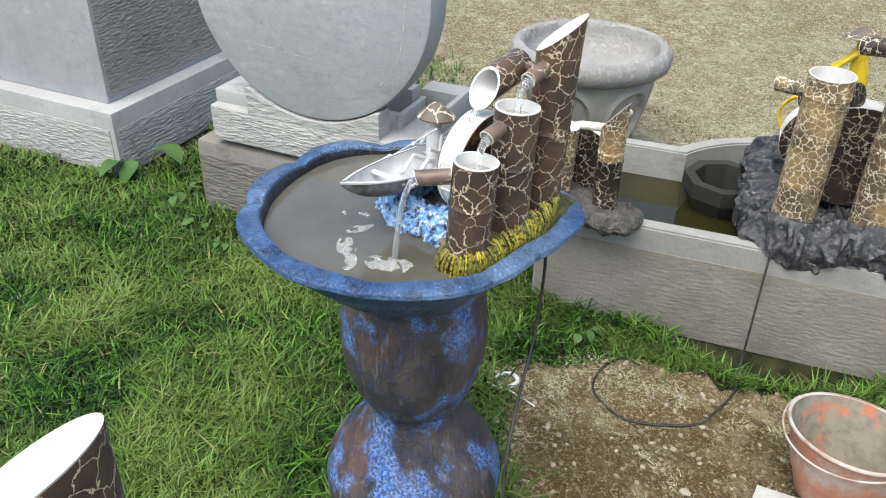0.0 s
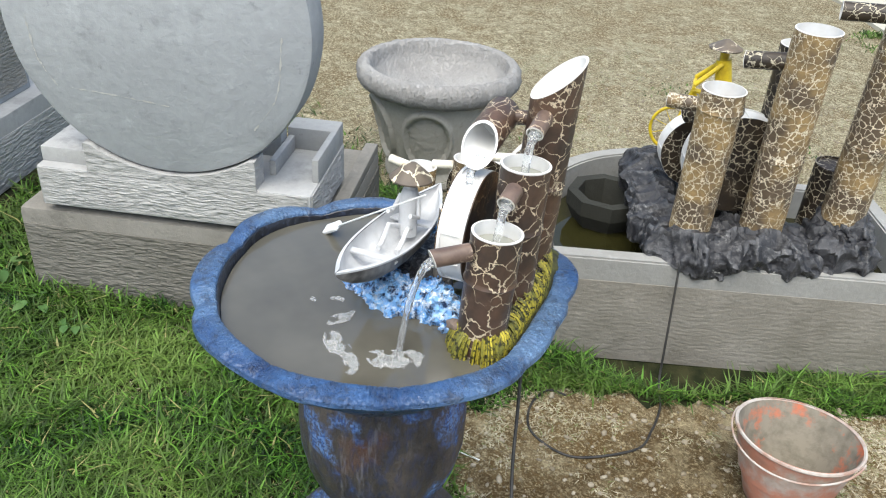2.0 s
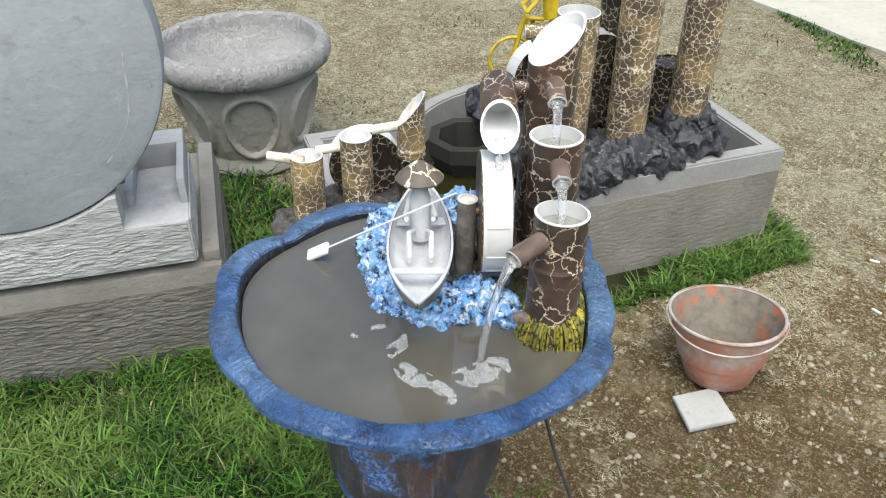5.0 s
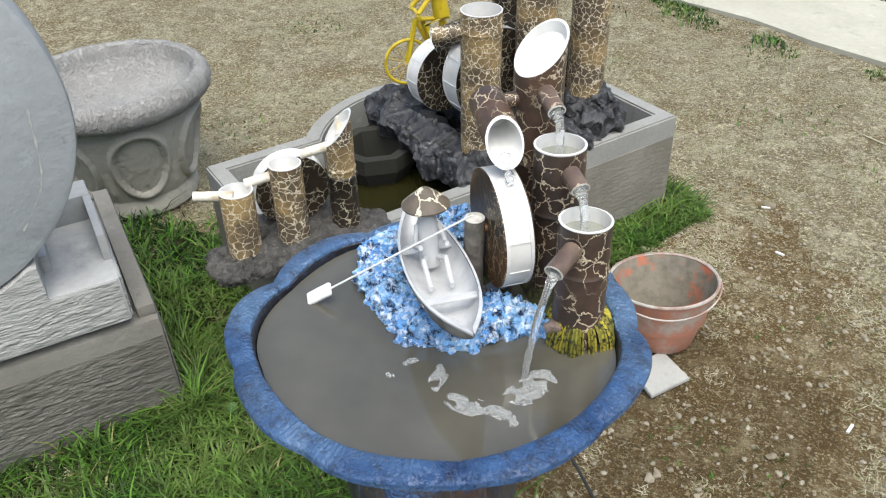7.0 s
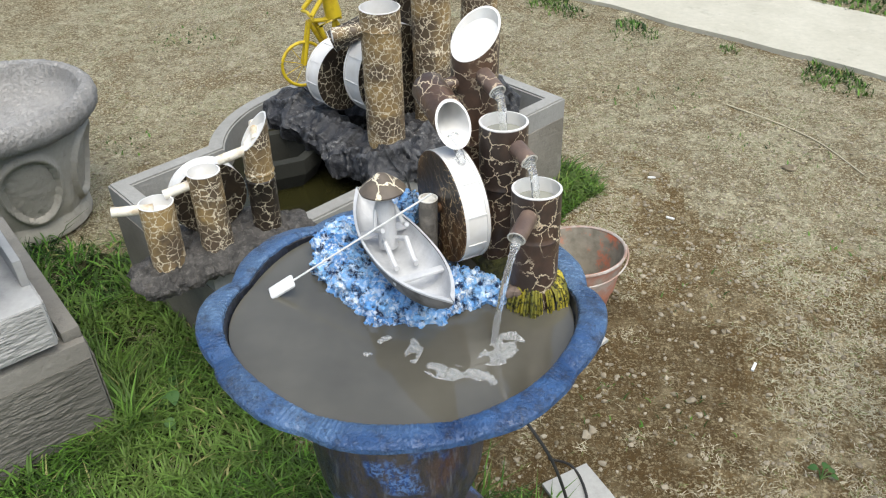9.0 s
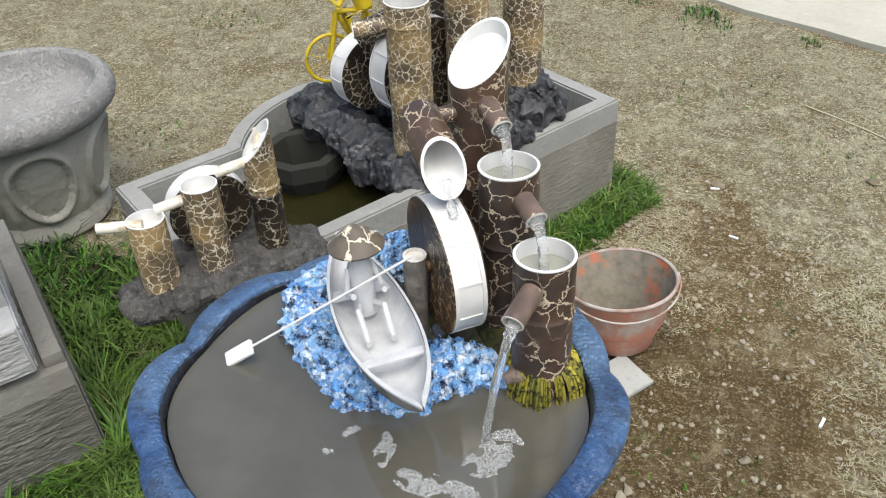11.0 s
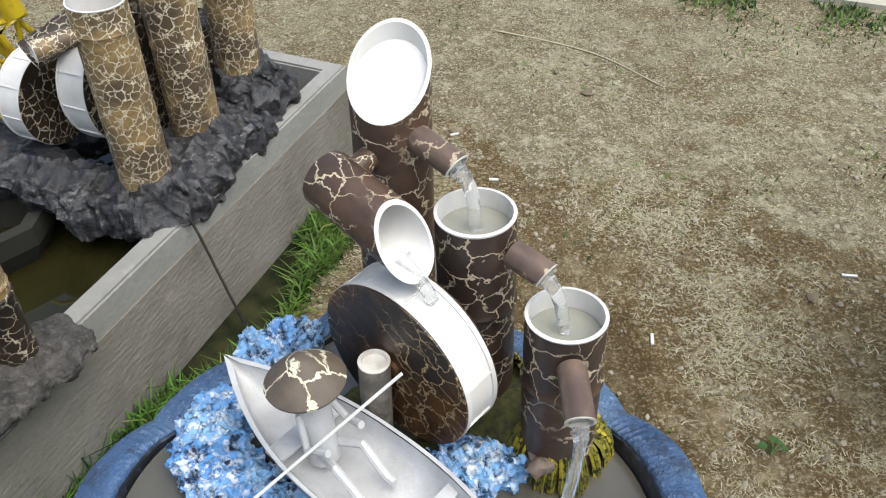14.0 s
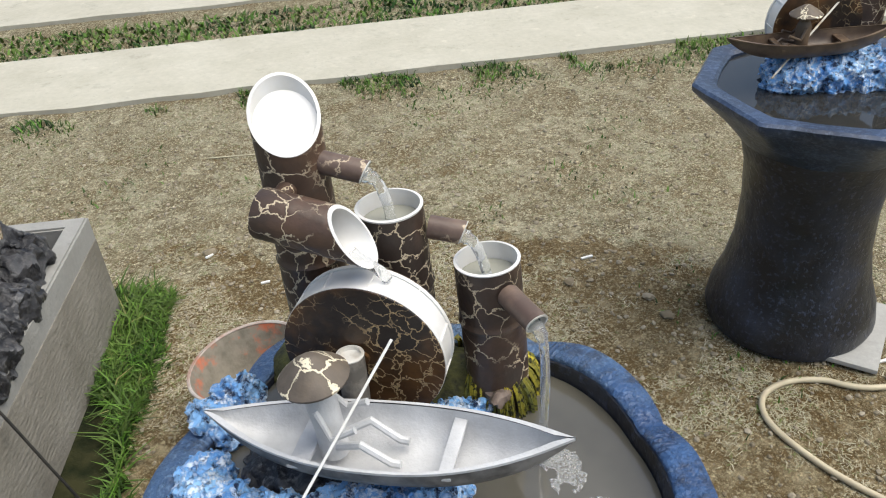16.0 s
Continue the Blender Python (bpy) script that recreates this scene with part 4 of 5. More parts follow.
spout(cascade, (0.055, 0.185, 1.1), (0.097, 0.128, 1.087), 0.0135, SPOUT, SPOUTLIP, cut=0.004)
spout(cascade, (0.1365, 0.0725, 1.0238), (0.16, 0.042, 1.019), 0.0135, SPOUT, SPOUTLIP, cut=0.004)
spout(cascade, (0.169, -0.0185, 0.9605), (0.159, -0.074, 0.958), 0.0135, SPOUT, SPOUTLIP, cut=0.004)
# sloping trough pipe that feeds the wheel
a_, b_ = Vector((-0.021, 0.155, 1.076)), Vector((0.039, 0.071, 1.056))
L = (b_ - a_).length


def mouth(t, r, z):
    return r, z - (0.95 * r * math.sin(t) * min(1.0, max(0.0, (z - 0.02) / (L - 0.02))) if z > 0.02 else 0)


fp = part("feed_pipe", lathe([(0, 0), (0.0265, 0), (0.028, 0.003), (0.028, L * 0.5), (0.028, L - 0.001)], 40, mouth), BARK, cascade, "sloping brown pipe with a slanting white mouth",
          axis_pose(a_, b_))
part("liner", lathe([(0.0276, L - 0.003), (0.0283, L), (0.025, L + 0.0005), (0.025, L * 0.3), (0, L * 0.3)], 40, mouth), WHITE, fp)
part("bracket", sweep([(-0.012, 0.145, 1.074), (0.045, 0.19, 1.08)], 0.012, 12), BARK, cascade)
water_wheel(cascade, (0.036, 0.067, 0.9165), 0.0926, 0.0365, UA + 90, BARK_SIDE, 11)
bamboo(cascade, (-0.004, 0.046, 0.79), (0.0, 0.049, 0.934), 0.0155, POSTGREY, SPOUTLIP, deep=0.004, seg=24, label="short axle post")


def bank(line, rx, rz, amp, freq, seed, mat, nm, lab, **k):
    return part(nm, blob_path(line, rx, rz, amp, freq, seed, **k), mat, cascade, lab)


bank([(-0.15, 0.165, 0.79), (-0.178, 0.1, 0.79), (-0.155, 0.03, 0.792), (-0.1, -0.025, 0.793), (-0.035, -0.062, 0.792), (0.015, -0.05, 0.792), (0.055, -0.012, 0.79), (0.1, 0.003, 0.785), (0.148, -0.004, 0.783)],
     0.043, 0.042, 0.012, 40, 2.0, SKYROCK, "blue_rock", "dry-brushed sky-blue rock bank", seg=26, n=12, crumbs=True)
bank([(-0.14, 0.18, 0.79), (-0.09, 0.2, 0.8), (-0.05, 0.19, 0.79)], 0.036, 0.042, 0.012, 40, 5.0, SKYROCK, "blue_rock", "dry-brushed sky-blue rock", seg=24, n=12, crumbs=True)
bank([(-0.11, 0.13, 0.785), (-0.06, 0.06, 0.79), (0.0, -0.01, 0.785)], 0.05, 0.026, 0.012, 26, 7.0, SLATE, "dark_rock", "dark wet rock under the boat")
bank([(-0.03, 0.14, 0.775), (0.03, 0.07, 0.772), (0.1, 0.03, 0.775)], 0.04, 0.018, 0.008, 26, 9.0, MOSSBED, "dark_rock", "dark bed below the wheel")

# mossy mound round the pipes: a bed and rows of short ridged blades
M0, M1 = Vector((-0.006, 0.262, 0.0)), Vector((0.178, 0.014, 0.0))
MD = (M1 - M0).normalized()
MP = Vector((-MD.y, MD.x, 0))
part("moss_bed", blob_path([M0 + MP * 0.004 + Vector((0, 0, 0.788)), (M0 + M1) / 2 + MP * 0.004 + Vector((0, 0, 0.789)), M1 + MP * 0.004 + MD * 0.03 + Vector((0, 0, 0.789))], 0.052, 0.036, 0.004, 20, 11.0), MOSSBED, cascade, "dark olive mound")


def mound_edge():
    """Foot points of the mound with their outward directions, once round its open side."""
    out = []
    LM = (M1 - M0).length
    n = int(LM / 0.0046)
    out += [(M0 + MD * LM * i / n, MP, 0.06) for i in range(n)]
    for i in range(40):
        t = math.pi / 2 - math.pi * i / 39
        c, q = math.cos(t), math.sin(t)
        o = MD * (0.052 * abs(c) ** 0.7) + MP * ((0.06 if q > 0 else 0.05) * math.copysign(abs(q) ** 0.75, q))
        out.append((M1, o.normalized(), o.length))
    out += [(M1 - MD * LM * 0.22 * i / (n // 4), -MP, 0.045) for i in range(n // 8)]
    return out


rnd = random.Random(8)
bm = bmesh.new()
for base, out, far in mound_edge():
    for layer in range(2):
        k0 = rnd.uniform(0.9, 1.04) - 0.07 * layer
        hi_ = rnd.uniform(-0.006, 0.004) + 0.03 * (M1 - base).length / 0.3
        side = Vector((-out.y, out.x, 0))
        q = base + side * rnd.uniform(-0.0025, 0.0025)
        tilt_ = side * rnd.uniform(-0.009, 0.009)
        w = side * rnd.uniform(0.0015, 0.0026)
        rows = []
        for u, z in ((0.45, 0.835), (0.66, 0.832), (0.85, 0.82), (0.97, 0.803), (1.02, 0.779))[layer:]:
            c_ = q + out * far * u * k0 + tilt_ * u + Vector((0, 0, z + hi_ * (1.2 - u)))
            e_ = Vector((c_.x - BX, c_.y - BY, 0))
            lim = inner_edge(math.atan2(e_.y, e_.x)) - 0.005
            if e_.length > lim:
                c_ -= e_ * (1 - lim / e_.length)
            proud = out * 0.0028 * u + Vector((0, 0, 0.0028 * (1 - u * 0.7)))
            rows.append((bm.verts.new(c_ - w), bm.verts.new(c_ + proud), bm.verts.new(c_ + w)))
        for p, q_ in zip(rows, rows[1:]):
            bm.faces.new((p[0], p[1], q_[1], q_[0]))
            bm.faces.new((p[1], p[2], q_[2], q_[1]))
tagged(part("moss", bm, MOSS, cascade, "yellow and olive painted moss blades"), kind="stuff")
part("stone", rough_up(lathe([(0, 0), (0.01, 0.001), (0.0135, 0.004), (0.0145, 0.009), (0.011, 0.014), (0.006, 0.0165), (0, 0.017)], 28), 0.006, 90), ROCKBROWN, cascade, "small brown stone", pose(0.152, -0.018, 0.812))


# ---------------------------------------------------------------- boat, figure and oar
def hull(half, beam, depth, sheer, inset=0.0):
    """Rows of stations of a slim pointed boat along x, open above."""
    rows = []
    n = 28
    for i in range(n + 1):
        x = half * (2 * i / n - 1)
        k = x / half
        b = max(0.0008, beam / 2 * (1 - abs(k) ** 2.3) - inset)
        top = sheer * abs(k) ** 2.2
        bot = -depth * (1 - abs(k) ** 3.2) + top * abs(k) ** 3.2 + inset - 0.004
        rows.append([(x, b * math.sin(t), bot + (top - bot) * (1 - math.cos(t) ** 1.0) ** 1.35 if abs(t) < 1.57 else top) for t in [-math.pi / 2 + math.pi * j / 10 for j in range(11)]])
    return rows


def skin(rows):
    bm = bmesh.new()
    g = [[bm.verts.new(p) for p in r] for r in rows]
    for a1, b1 in zip(g, g[1:]):
        for j in range(len(a1) - 1):
            bm.faces.new((a1[j], a1[j + 1], b1[j + 1], b1[j]))
    return bm


def rowing_boat(m, inside, outside, label):
    boat = thing("boat", m, label, "boat")
    part("hull", skin(hull(0.195, 0.096, 0.036, 0.016)), outside, boat, "dark outer hull")
    rows = hull(0.192, 0.096, 0.036, 0.016, 0.003)
    part("lining", skin(rows), inside, boat, "pale inner lining")
    o, i_ = hull(0.197, 0.0985, 0.036, 0.0165), hull(0.19, 0.0985, 0.036, 0.0165, 0.0035)
    for s in (0, -1):
        bm = bmesh.new()
        vs = [(bm.verts.new(Vector(p[s]) + Vector((0, 0, 0.001))), bm.verts.new(Vector(q[s]) + Vector((0, 0, 0.001))), bm.verts.new(Vector(p[s]) + Vector((0, 0, -0.002)))) for p, q in zip(o, i_)]
        for p, q in zip(vs, vs[1:]):
            bm.faces.new((p[0], q[0], q[1], p[1]))
            bm.faces.new((p[2], q[2], q[0], p[0]))
        part("gunwale", bm, inside, boat, "pale rim")
    part("thwart", box(0.014, 0.083, 0.004, 0.001, 0.075, 0, -0.011), inside, boat)
    part("thwart", box(0.022, 0.08, 0.004, 0.001, -0.08, 0, -0.014), inside, boat)
    return boat


bow, stern = Vector((0.092, -0.19, 0.924)), Vector((-0.143, 0.117, 0.894))
mid = (bow + stern) / 2 - Vector((0, 0, 0.014))
BA = math.degrees(math.atan2(bow.y - stern.y, bow.x - stern.x))
tilt = -math.degrees(math.asin((bow.z - stern.z) / (bow - stern).length))
BOAT = Matrix.Translation(mid) @ pose(0, 0, 0, 0, 0, BA) @ pose(0, 0, 0, 0, tilt, 0)
rowing_boat(BOAT, BOATIN, BOATOUT, "slim pale-grey miniature rowing boat set on blue rock")


def figurine(m, body, hatmat, label):
    """A seated boatman doll in a wide flat hat, as one plain mesh."""
    bm = bmesh.new()
    sweep([(0, 0, 0.0), (0.001, 0, 0.03), (0.0, 0, 0.058), (0, 0, 0.07)], 0.0155, 12, bm, scale=[1.05, 1.0, 1.08, 0.75])
    sweep([(0, 0, 0.066), (0, 0, 0.096)], 0.011, 12, bm)
    for s in (-1, 1):
        sweep([(0.006, s * 0.009, 0.012), (0.04, s * 0.017, 0.024), (0.068, s * 0.016, 0.004), (0.078, s * 0.016, 0.003)], 0.0042, 8, bm)
        sweep([(0.0, s * 0.016, 0.058), (0.014, s * 0.024, 0.034), (0.04, s * 0.02, 0.044)], 0.0036, 8, bm)
    k = len(bm.faces)
    lathe([(0, 0.108), (0.008, 0.106), (0.022, 0.097), (0.034, 0.088), (0.0365, 0.0855), (0.0355, 0.083), (0.02, 0.086), (0, 0.09)], 40, bm=bm)
    for i, f_ in enumerate(bm.faces):
        f_.material_index = 0 if i < k else 1
    ob = part("boatman_figurine", bm, [body, hatmat], None, "", m)
    return tagged(ob, label, "figurine")


figurine(BOAT @ pose(-0.055, 0.0, -0.026) @ Matrix.Diagonal((1, 1, 1.2, 1)), BOATIN, HATMAT, "grey doll in a cracked brown flat hat seated in the boat")
ob_, ot_ = Vector((-0.235, -0.062, 0.797)), Vector((0.02, -0.008, 0.978))
oar = thing("oar", axis_pose(ob_, ot_), "thin white oar with a flat blade reaching the water", "oar")
LO = (ot_ - ob_).length
part("shaft", sweep([(0, 0, 0.03), (0, 0, LO * 0.5), (0, 0, LO)], 0.0016, 8), WHITEPAINT, oar)
bm = box(0.022, 0.008, 0.05, 0.0035, 0, 0, -0.012, 3)
part("blade", bm, WHITEPAINT, oar, "white blade", pose(0, 0, 0, 0, 0, 35))

# falling water and foam
def stream(pts, r, nm="water_stream", lab="clear thin stream of falling water"):
    P = smooth_line(pts, 8)
    sc = [1 + 0.22 * noise.noise(Vector((i * 0.7, pts[0][0] * 90, 0))) for i in range(len(P))]
    sc = [k * (1 + 0.7 * max(0.0, 1 - i / (0.35 * len(P)))) for i, k in enumerate(sc)]
    ob = part(nm, sweep(P, r, 10, scale=sc), STREAM)
    return tagged(ob, lab, "water", "falling water")


stream([(0.161, -0.062, 0.956), (0.157, -0.084, 0.945), (0.148, -0.097, 0.9), (0.138, -0.104, 0.83), (0.134, -0.107, 0.79)], 0.0052)
stream([(0.155, 0.05, 1.018), (0.166, 0.034, 1.008), (0.172, 0.026, 0.985), (0.174, 0.022, 0.965)], 0.0062)
stream([(0.092, 0.134, 1.087), (0.104, 0.118, 1.077), (0.109, 0.11, 1.05), (0.11, 0.108, 1.028)], 0.0062)
stream([(0.036, 0.078, 1.031), (0.05, 0.054, 1.02), (0.058, 0.045, 1.005)], 0.006)
def foam(cx, cy, sx, sy, rot, n, sd):
    """A patch of tiny bubbles, each a low dome."""
    r = random.Random(sd)
    V, F = [], []
    c_, s_ = math.cos(radians(rot)), math.sin(radians(rot))
    for i in range(n):
        t, k = r.uniform(0, 6.28), math.sqrt(r.random())
        x, y = sx * k * math.cos(t), sy * k * math.sin(t)
        y += 0.35 * sy * math.sin(x / sx * 2.5)
        if noise.noise(Vector((x * 60, y * 60, sd))) < -0.2 + 0.5 * (k - 0.6):
            continue
        q = 0.0005 + 0.0012 * r.random() ** 2
        o = len(V)
        px, py = x * c_ - y * s_, x * s_ + y * c_
        for j in range(6):
            V.append((px + q * math.cos(j * 1.0472), py + q * math.sin(j * 1.0472), 0.0))
        for j in range(6):
            V.append((px + 0.7 * q * math.cos(j * 1.0472), py + 0.7 * q * math.sin(j * 1.0472), 0.4 * q))
        V.append((px, py, 0.55 * q))
        for j in range(6):
            h = (j + 1) % 6
            F += [(o + j, o + h, o + 6 + h, o + 6 + j), (o + 6 + j, o + 6 + h, o + 12)]
    me = bpy.data.meshes.new("foam")
    me.from_pydata(V, [], F)
    me.materials.append(FOAM)
    me.shade_smooth()
    ob = new("foam", me)
    ob.matrix_basis = pose(cx, cy, WZ + 0.0003)
    return tagged(ob, "patch of white foam bubbles on the bowl water", "foam", "foam patches", "stuff")


for row in ((0.15, -0.12, 0.045, 0.024, 40, 2600, 1), (0.095, -0.185, 0.06, 0.017, -12, 2600, 2), (0.02, -0.15, 0.015, 0.022, 30, 900, 3), (-0.03, -0.135, 0.011, 0.008, 0, 260, 4), (-0.045, -0.17, 0.008, 0.005, 0, 110, 6)):
    foam(*row)

# ---------------------------------------------------------------- tall cascade on the basin
tall = thing("bamboo_cascade", pose(-0.4, 1.25, 0.245), "tall tan bamboo-look cascade with wheels on slate-dark rock", "fountain")
TW = pose(0.4, -1.25, -0.245)  # plan places to the cascade's own


def lt(*p):
    return TW @ Vector(p)


def rock_part(line, rx, rz, amp, freq, seed, nm="slate_rock", parent=tall, to=lt, **k):
    return part(nm, blob_path([to(*p) for p in line], rx, rz, amp, freq, seed, **k), SLATE, parent, "lumpy dark slate-painted rock")


rock_part([(-0.885, 1.41, 0.385), (-0.8, 1.35, 0.39), (-0.66, 1.255, 0.375), (-0.53, 1.17, 0.355), (-0.44, 1.14, 0.35)], 0.085, 0.055, 0.03, 11, 1.0, n=16, fine=0.1)
rock_part([(-0.5, 1.12, 0.36), (-0.42, 1.13, 0.37), (-0.34, 1.24, 0.375), (-0.27, 1.35, 0.375), (-0.19, 1.46, 0.375)], 0.105, 0.055, 0.032, 11, 2.0, n=16, fine=0.1)
rock_part([(-0.23, 1.45, 0.375), (-0.17, 1.53, 0.385), (-0.14, 1.6, 0.375)], 0.09, 0.07, 0.03, 11, 3.0, n=16, fine=0.1)
rock_part([(-0.84, 1.47, 0.36), (-0.72, 1.5, 0.37), (-0.55, 1.52, 0.34)], 0.08, 0.06, 0.026, 14, 4.0, n=12)
rock_part([(-0.25, 1.49, 0.4), (-0.2, 1.55, 0.43), (-0.14, 1.61, 0.4)], 0.078, 0.07, 0.026, 12, 7.0, n=16, fine=0.1)
D0, D1 = (-0.425, 1.165, 0.36), (-0.412, 1.155, 0.846)
E0, E1 = (-0.315, 1.34, 0.36), (-0.3, 1.32, 1.02)
K0, K1 = (-0.205, 1.545, 0.36), (-0.185, 1.53, 1.17)
bamboo(tall, lt(*D0), lt(*D1), 0.059, TAN, deep=0.09, label="short tan pipe with white cracked lines", joints=(0.43,))
bamboo(tall, lt(*E0), lt(*E1), 0.06, TAN, deep=0.09, label="middle tan pipe with white cracked lines", joints=(0.3,))
bamboo(tall, lt(*K0), lt(*K1), 0.06, TAN, deep=0.09, label="tall tan pipe with white cracked lines", joints=(0.35, 0.62))
bamboo(tall, lt(-0.44, 1.46, 0.33), lt(-0.43, 1.45, 0.93), 0.055, TAN_DARK, deep=0.05, label="dark cracked pipe behind")
bamboo(tall, lt(-0.3, 1.58, 0.33), lt(-0.29, 1.57, 0.6), 0.055, TAN_DARK, TAN_DARK, deep=0.005, label="dark cracked pipe behind")
spout(tall, lt(-0.42, 1.155, 0.79), lt(-0.54, 1.092, 0.779), 0.021, TAN)
spout(tall, lt(-0.31, 1.32, 0.93), lt(-0.443, 1.247, 0.907), 0.024, TAN_DARK)
spout(tall, lt(-0.17, 1.515, 1.07), lt(-0.31, 1.4, 1.06), 0.024, TAN_DARK)
spout(tall, lt(-0.46, 1.3, 0.76), lt(-0.6, 1.24, 0.7), 0.034, TAN_DARK)
water_wheel(tall, lt(-0.63, 1.36, 0.545), 0.115, 0.06, -34.0, TAN_DARK, 10)
water_wheel(tall, lt(-0.455, 1.33, 0.585), 0.15, 0.07, -34.0, TAN_DARK, 12)


# yellow miniature bicycle and its rider doll
def ring_pts(c, R, ax, n=36):
    ax = Vector(ax).normalized()
    s = ax.cross(Vector((0, 0, 1))).normalized()
    u = s.cross(ax)
    return [Vector(c) + R * (math.cos(2 * math.pi * i / n) * s + math.sin(2 * math.pi * i / n) * u) for i in range(n)]


bike = thing("miniature_bicycle", pose(-0.77, 1.395, 0.47), "yellow miniature bicycle standing on the slate rock", "bicycle")
fd = Vector((0.75, 0.66, 0)).normalized()
ax_ = Vector((-fd.y, fd.x, 0))
f0 = Vector((0, 0, 0.083))
r0 = f0 + fd * 0.2
for c in (f0, r0):
    wh = part("wheel", sweep(ring_pts(c, 0.075, ax_), 0.0055, 8, closed=True), YELLOW, bike)
    bm = bmesh.new()
    for i in range(0, 36, 4):
        sweep([c, ring_pts(c, 0.074, ax_)[i]], 0.0012, 5, bm)
    part("spokes", bm, YELLOW, wh)
top = f0 + fd * 0.035 + Vector((0, 0, 0.14))
seat = f0 + fd * 0.125 + Vector((0, 0, 0.13))
ped = f0 + fd * 0.105 + Vector((0, 0, -0.01))
for k in (-0.012, 0.012):
    part("fork", sweep([f0 + ax_ * k, top + ax_ * k * 0.6], 0.0065, 8), YELLOW, bike)
for p, q in ((top, ped), (top, seat), (ped, seat), (ped, r0), (seat, r0)):
    part("frame_tube", sweep([p, q], 0.0075, 8), YELLOW, bike)
part("handlebar", sweep([top + ax_ * 0.05 + Vector((0, 0, 0.02)), top + Vector((0, 0, 0.03)), top - ax_ * 0.05 + Vector((0, 0, 0.02))], 0.006, 8), YELLOW, bike)
part("saddle", box(0.05, 0.026, 0.01, 0.004), YELLOW, bike, "", Matrix.Translation(seat) @ pose(0, 0, 0, 0, 0, 41))
bm = bmesh.new()
hip = seat + Vector((0, 0, 0.012))
sweep([hip, hip + Vector((0, 0, 0.05)) - fd * 0.008, hip + Vector((0, 0, 0.11)) - fd * 0.02], 0.026, 12, bm, scale=[1.1, 1, 0.9])
sweep([hip + Vector((0, 0, 0.11)) - fd * 0.02, hip + Vector((0, 0, 0.15)) - fd * 0.022], 0.014, 10, bm)
for k in (-1, 1):
    sweep([hip + ax_ * 0.016 * k, hip - fd * 0.06 + ax_ * 0.02 * k - Vector((0, 0, 0.02)), ped + ax_ * 0.02 * k], 0.009, 8, bm)
    sweep([hip + Vector((0, 0, 0.1)) - fd * 0.02 + ax_ * 0.024 * k, top + ax_ * 0.04 * k + Vector((0, 0, 0.03))], 0.008, 8, bm)
kf = len(bm.faces)
hat_at = hip + Vector((0, 0, 0.145)) - fd * 0.022
hb = lathe([(0, 0.03), (0.012, 0.026), (0.035, 0.012), (0.052, 0.002), (0.05, -0.002), (0.02, 0.002), (0, 0.004)], 32)
bmesh.ops.translate(hb, vec=hat_at, verts=hb.verts)
absorb(bm, hb)
bm.faces.ensure_lookup_table()
for i, f_ in enumerate(bm.faces):
    f_.material_index = 0 if i < kf else 1
tagged(part("rider_figurine", bm, [YELLOW, HATMAT], None, "", pose(-0.77, 1.395, 0.47)), "yellow rider doll in a cracked brown hat", "figurine")

# ---------------------------------------------------------------- low cascade on the basin's corner
low = thing("bamboo_cascade", pose(-0.71, 0.55, 0.356), "low tan bamboo-look cascade on a dark overhanging ledge", "fountain")
LW = pose(0.71, -0.55, -0.356)


def ll(*p):
    return LW @ Vector(p)


part("slate_ledge", blob_path([ll(-0.87, 0.375, 0.385), (ll(-0.78, 0.455, 0.385)), ll(-0.69, 0.55, 0.385), ll(-0.59, 0.66, 0.38), ll(-0.53, 0.74, 0.375)], 0.085, 0.028, 0.014, 20, 6.0, n=14, fine=0.35), LEDGE, low,
     "dark rough ledge")
part("slate_ledge", blob_path([ll(-0.87, 0.5, 0.385), ll(-0.78, 0.6, 0.385), ll(-0.66, 0.72, 0.38)], 0.07, 0.026, 0.014, 20, 8.0, fine=0.35), LEDGE, low, "dark rough ledge")
bamboo(low, ll(-0.793, 0.446, 0.39), ll(-0.793, 0.454, 0.585), 0.0425, TAN, deep=0.03, label="short tan cracked pipe")
bamboo(low, ll(-0.707, 0.545, 0.39), ll(-0.707, 0.552, 0.626), 0.0415, TAN, deep=0.03, label="middle tan cracked pipe")
bamboo(low, ll(-0.617, 0.662, 0.38), ll(-0.606, 0.655, 0.692), 0.0365, TAN, cut=(220, 0.045), deep=0.02, joints=(0.2,), label="taller tan pipe with a slanting mouth")
part("dark_sleeve", lathe([(0, 0), (0.0375, 0), (0.0378, 0.08), (0.0375, 0.165), (0.0395, 0.169), (0.0395, 0.177), (0.037, 0.18), (0.03, 0.18)], 40), TAN_DARK, low, "dark cracked lower half", axis_pose(ll(-0.617, 0.662, 0.382), ll(-0.606, 0.655, 0.692)))
spout(low, ll(-0.61, 0.65, 0.65), ll(-0.688, 0.595, 0.632), 0.0125, CREAM)
spout(low, ll(-0.72, 0.545, 0.6), ll(-0.79, 0.49, 0.585), 0.0125, CREAM)
spout(low, ll(-0.8, 0.45, 0.57), ll(-0.885, 0.405, 0.577), 0.0125, CREAM)
spout(low, ll(-0.605, 0.66, 0.665), ll(-0.628, 0.705, 0.69), 0.0125, CREAM)
water_wheel(low, ll(-0.768, 0.645, 0.495), 0.1, 0.045, -43.0, TAN_DARK, 9)

# ---------------------------------------------------------------- dark fountain further off
DX, DY = 1.525, 0.315
dark = thing("pedestal_fountain", pose(DX, DY, 0), "black and navy cement fountain on a flared pedestal", "fountain")


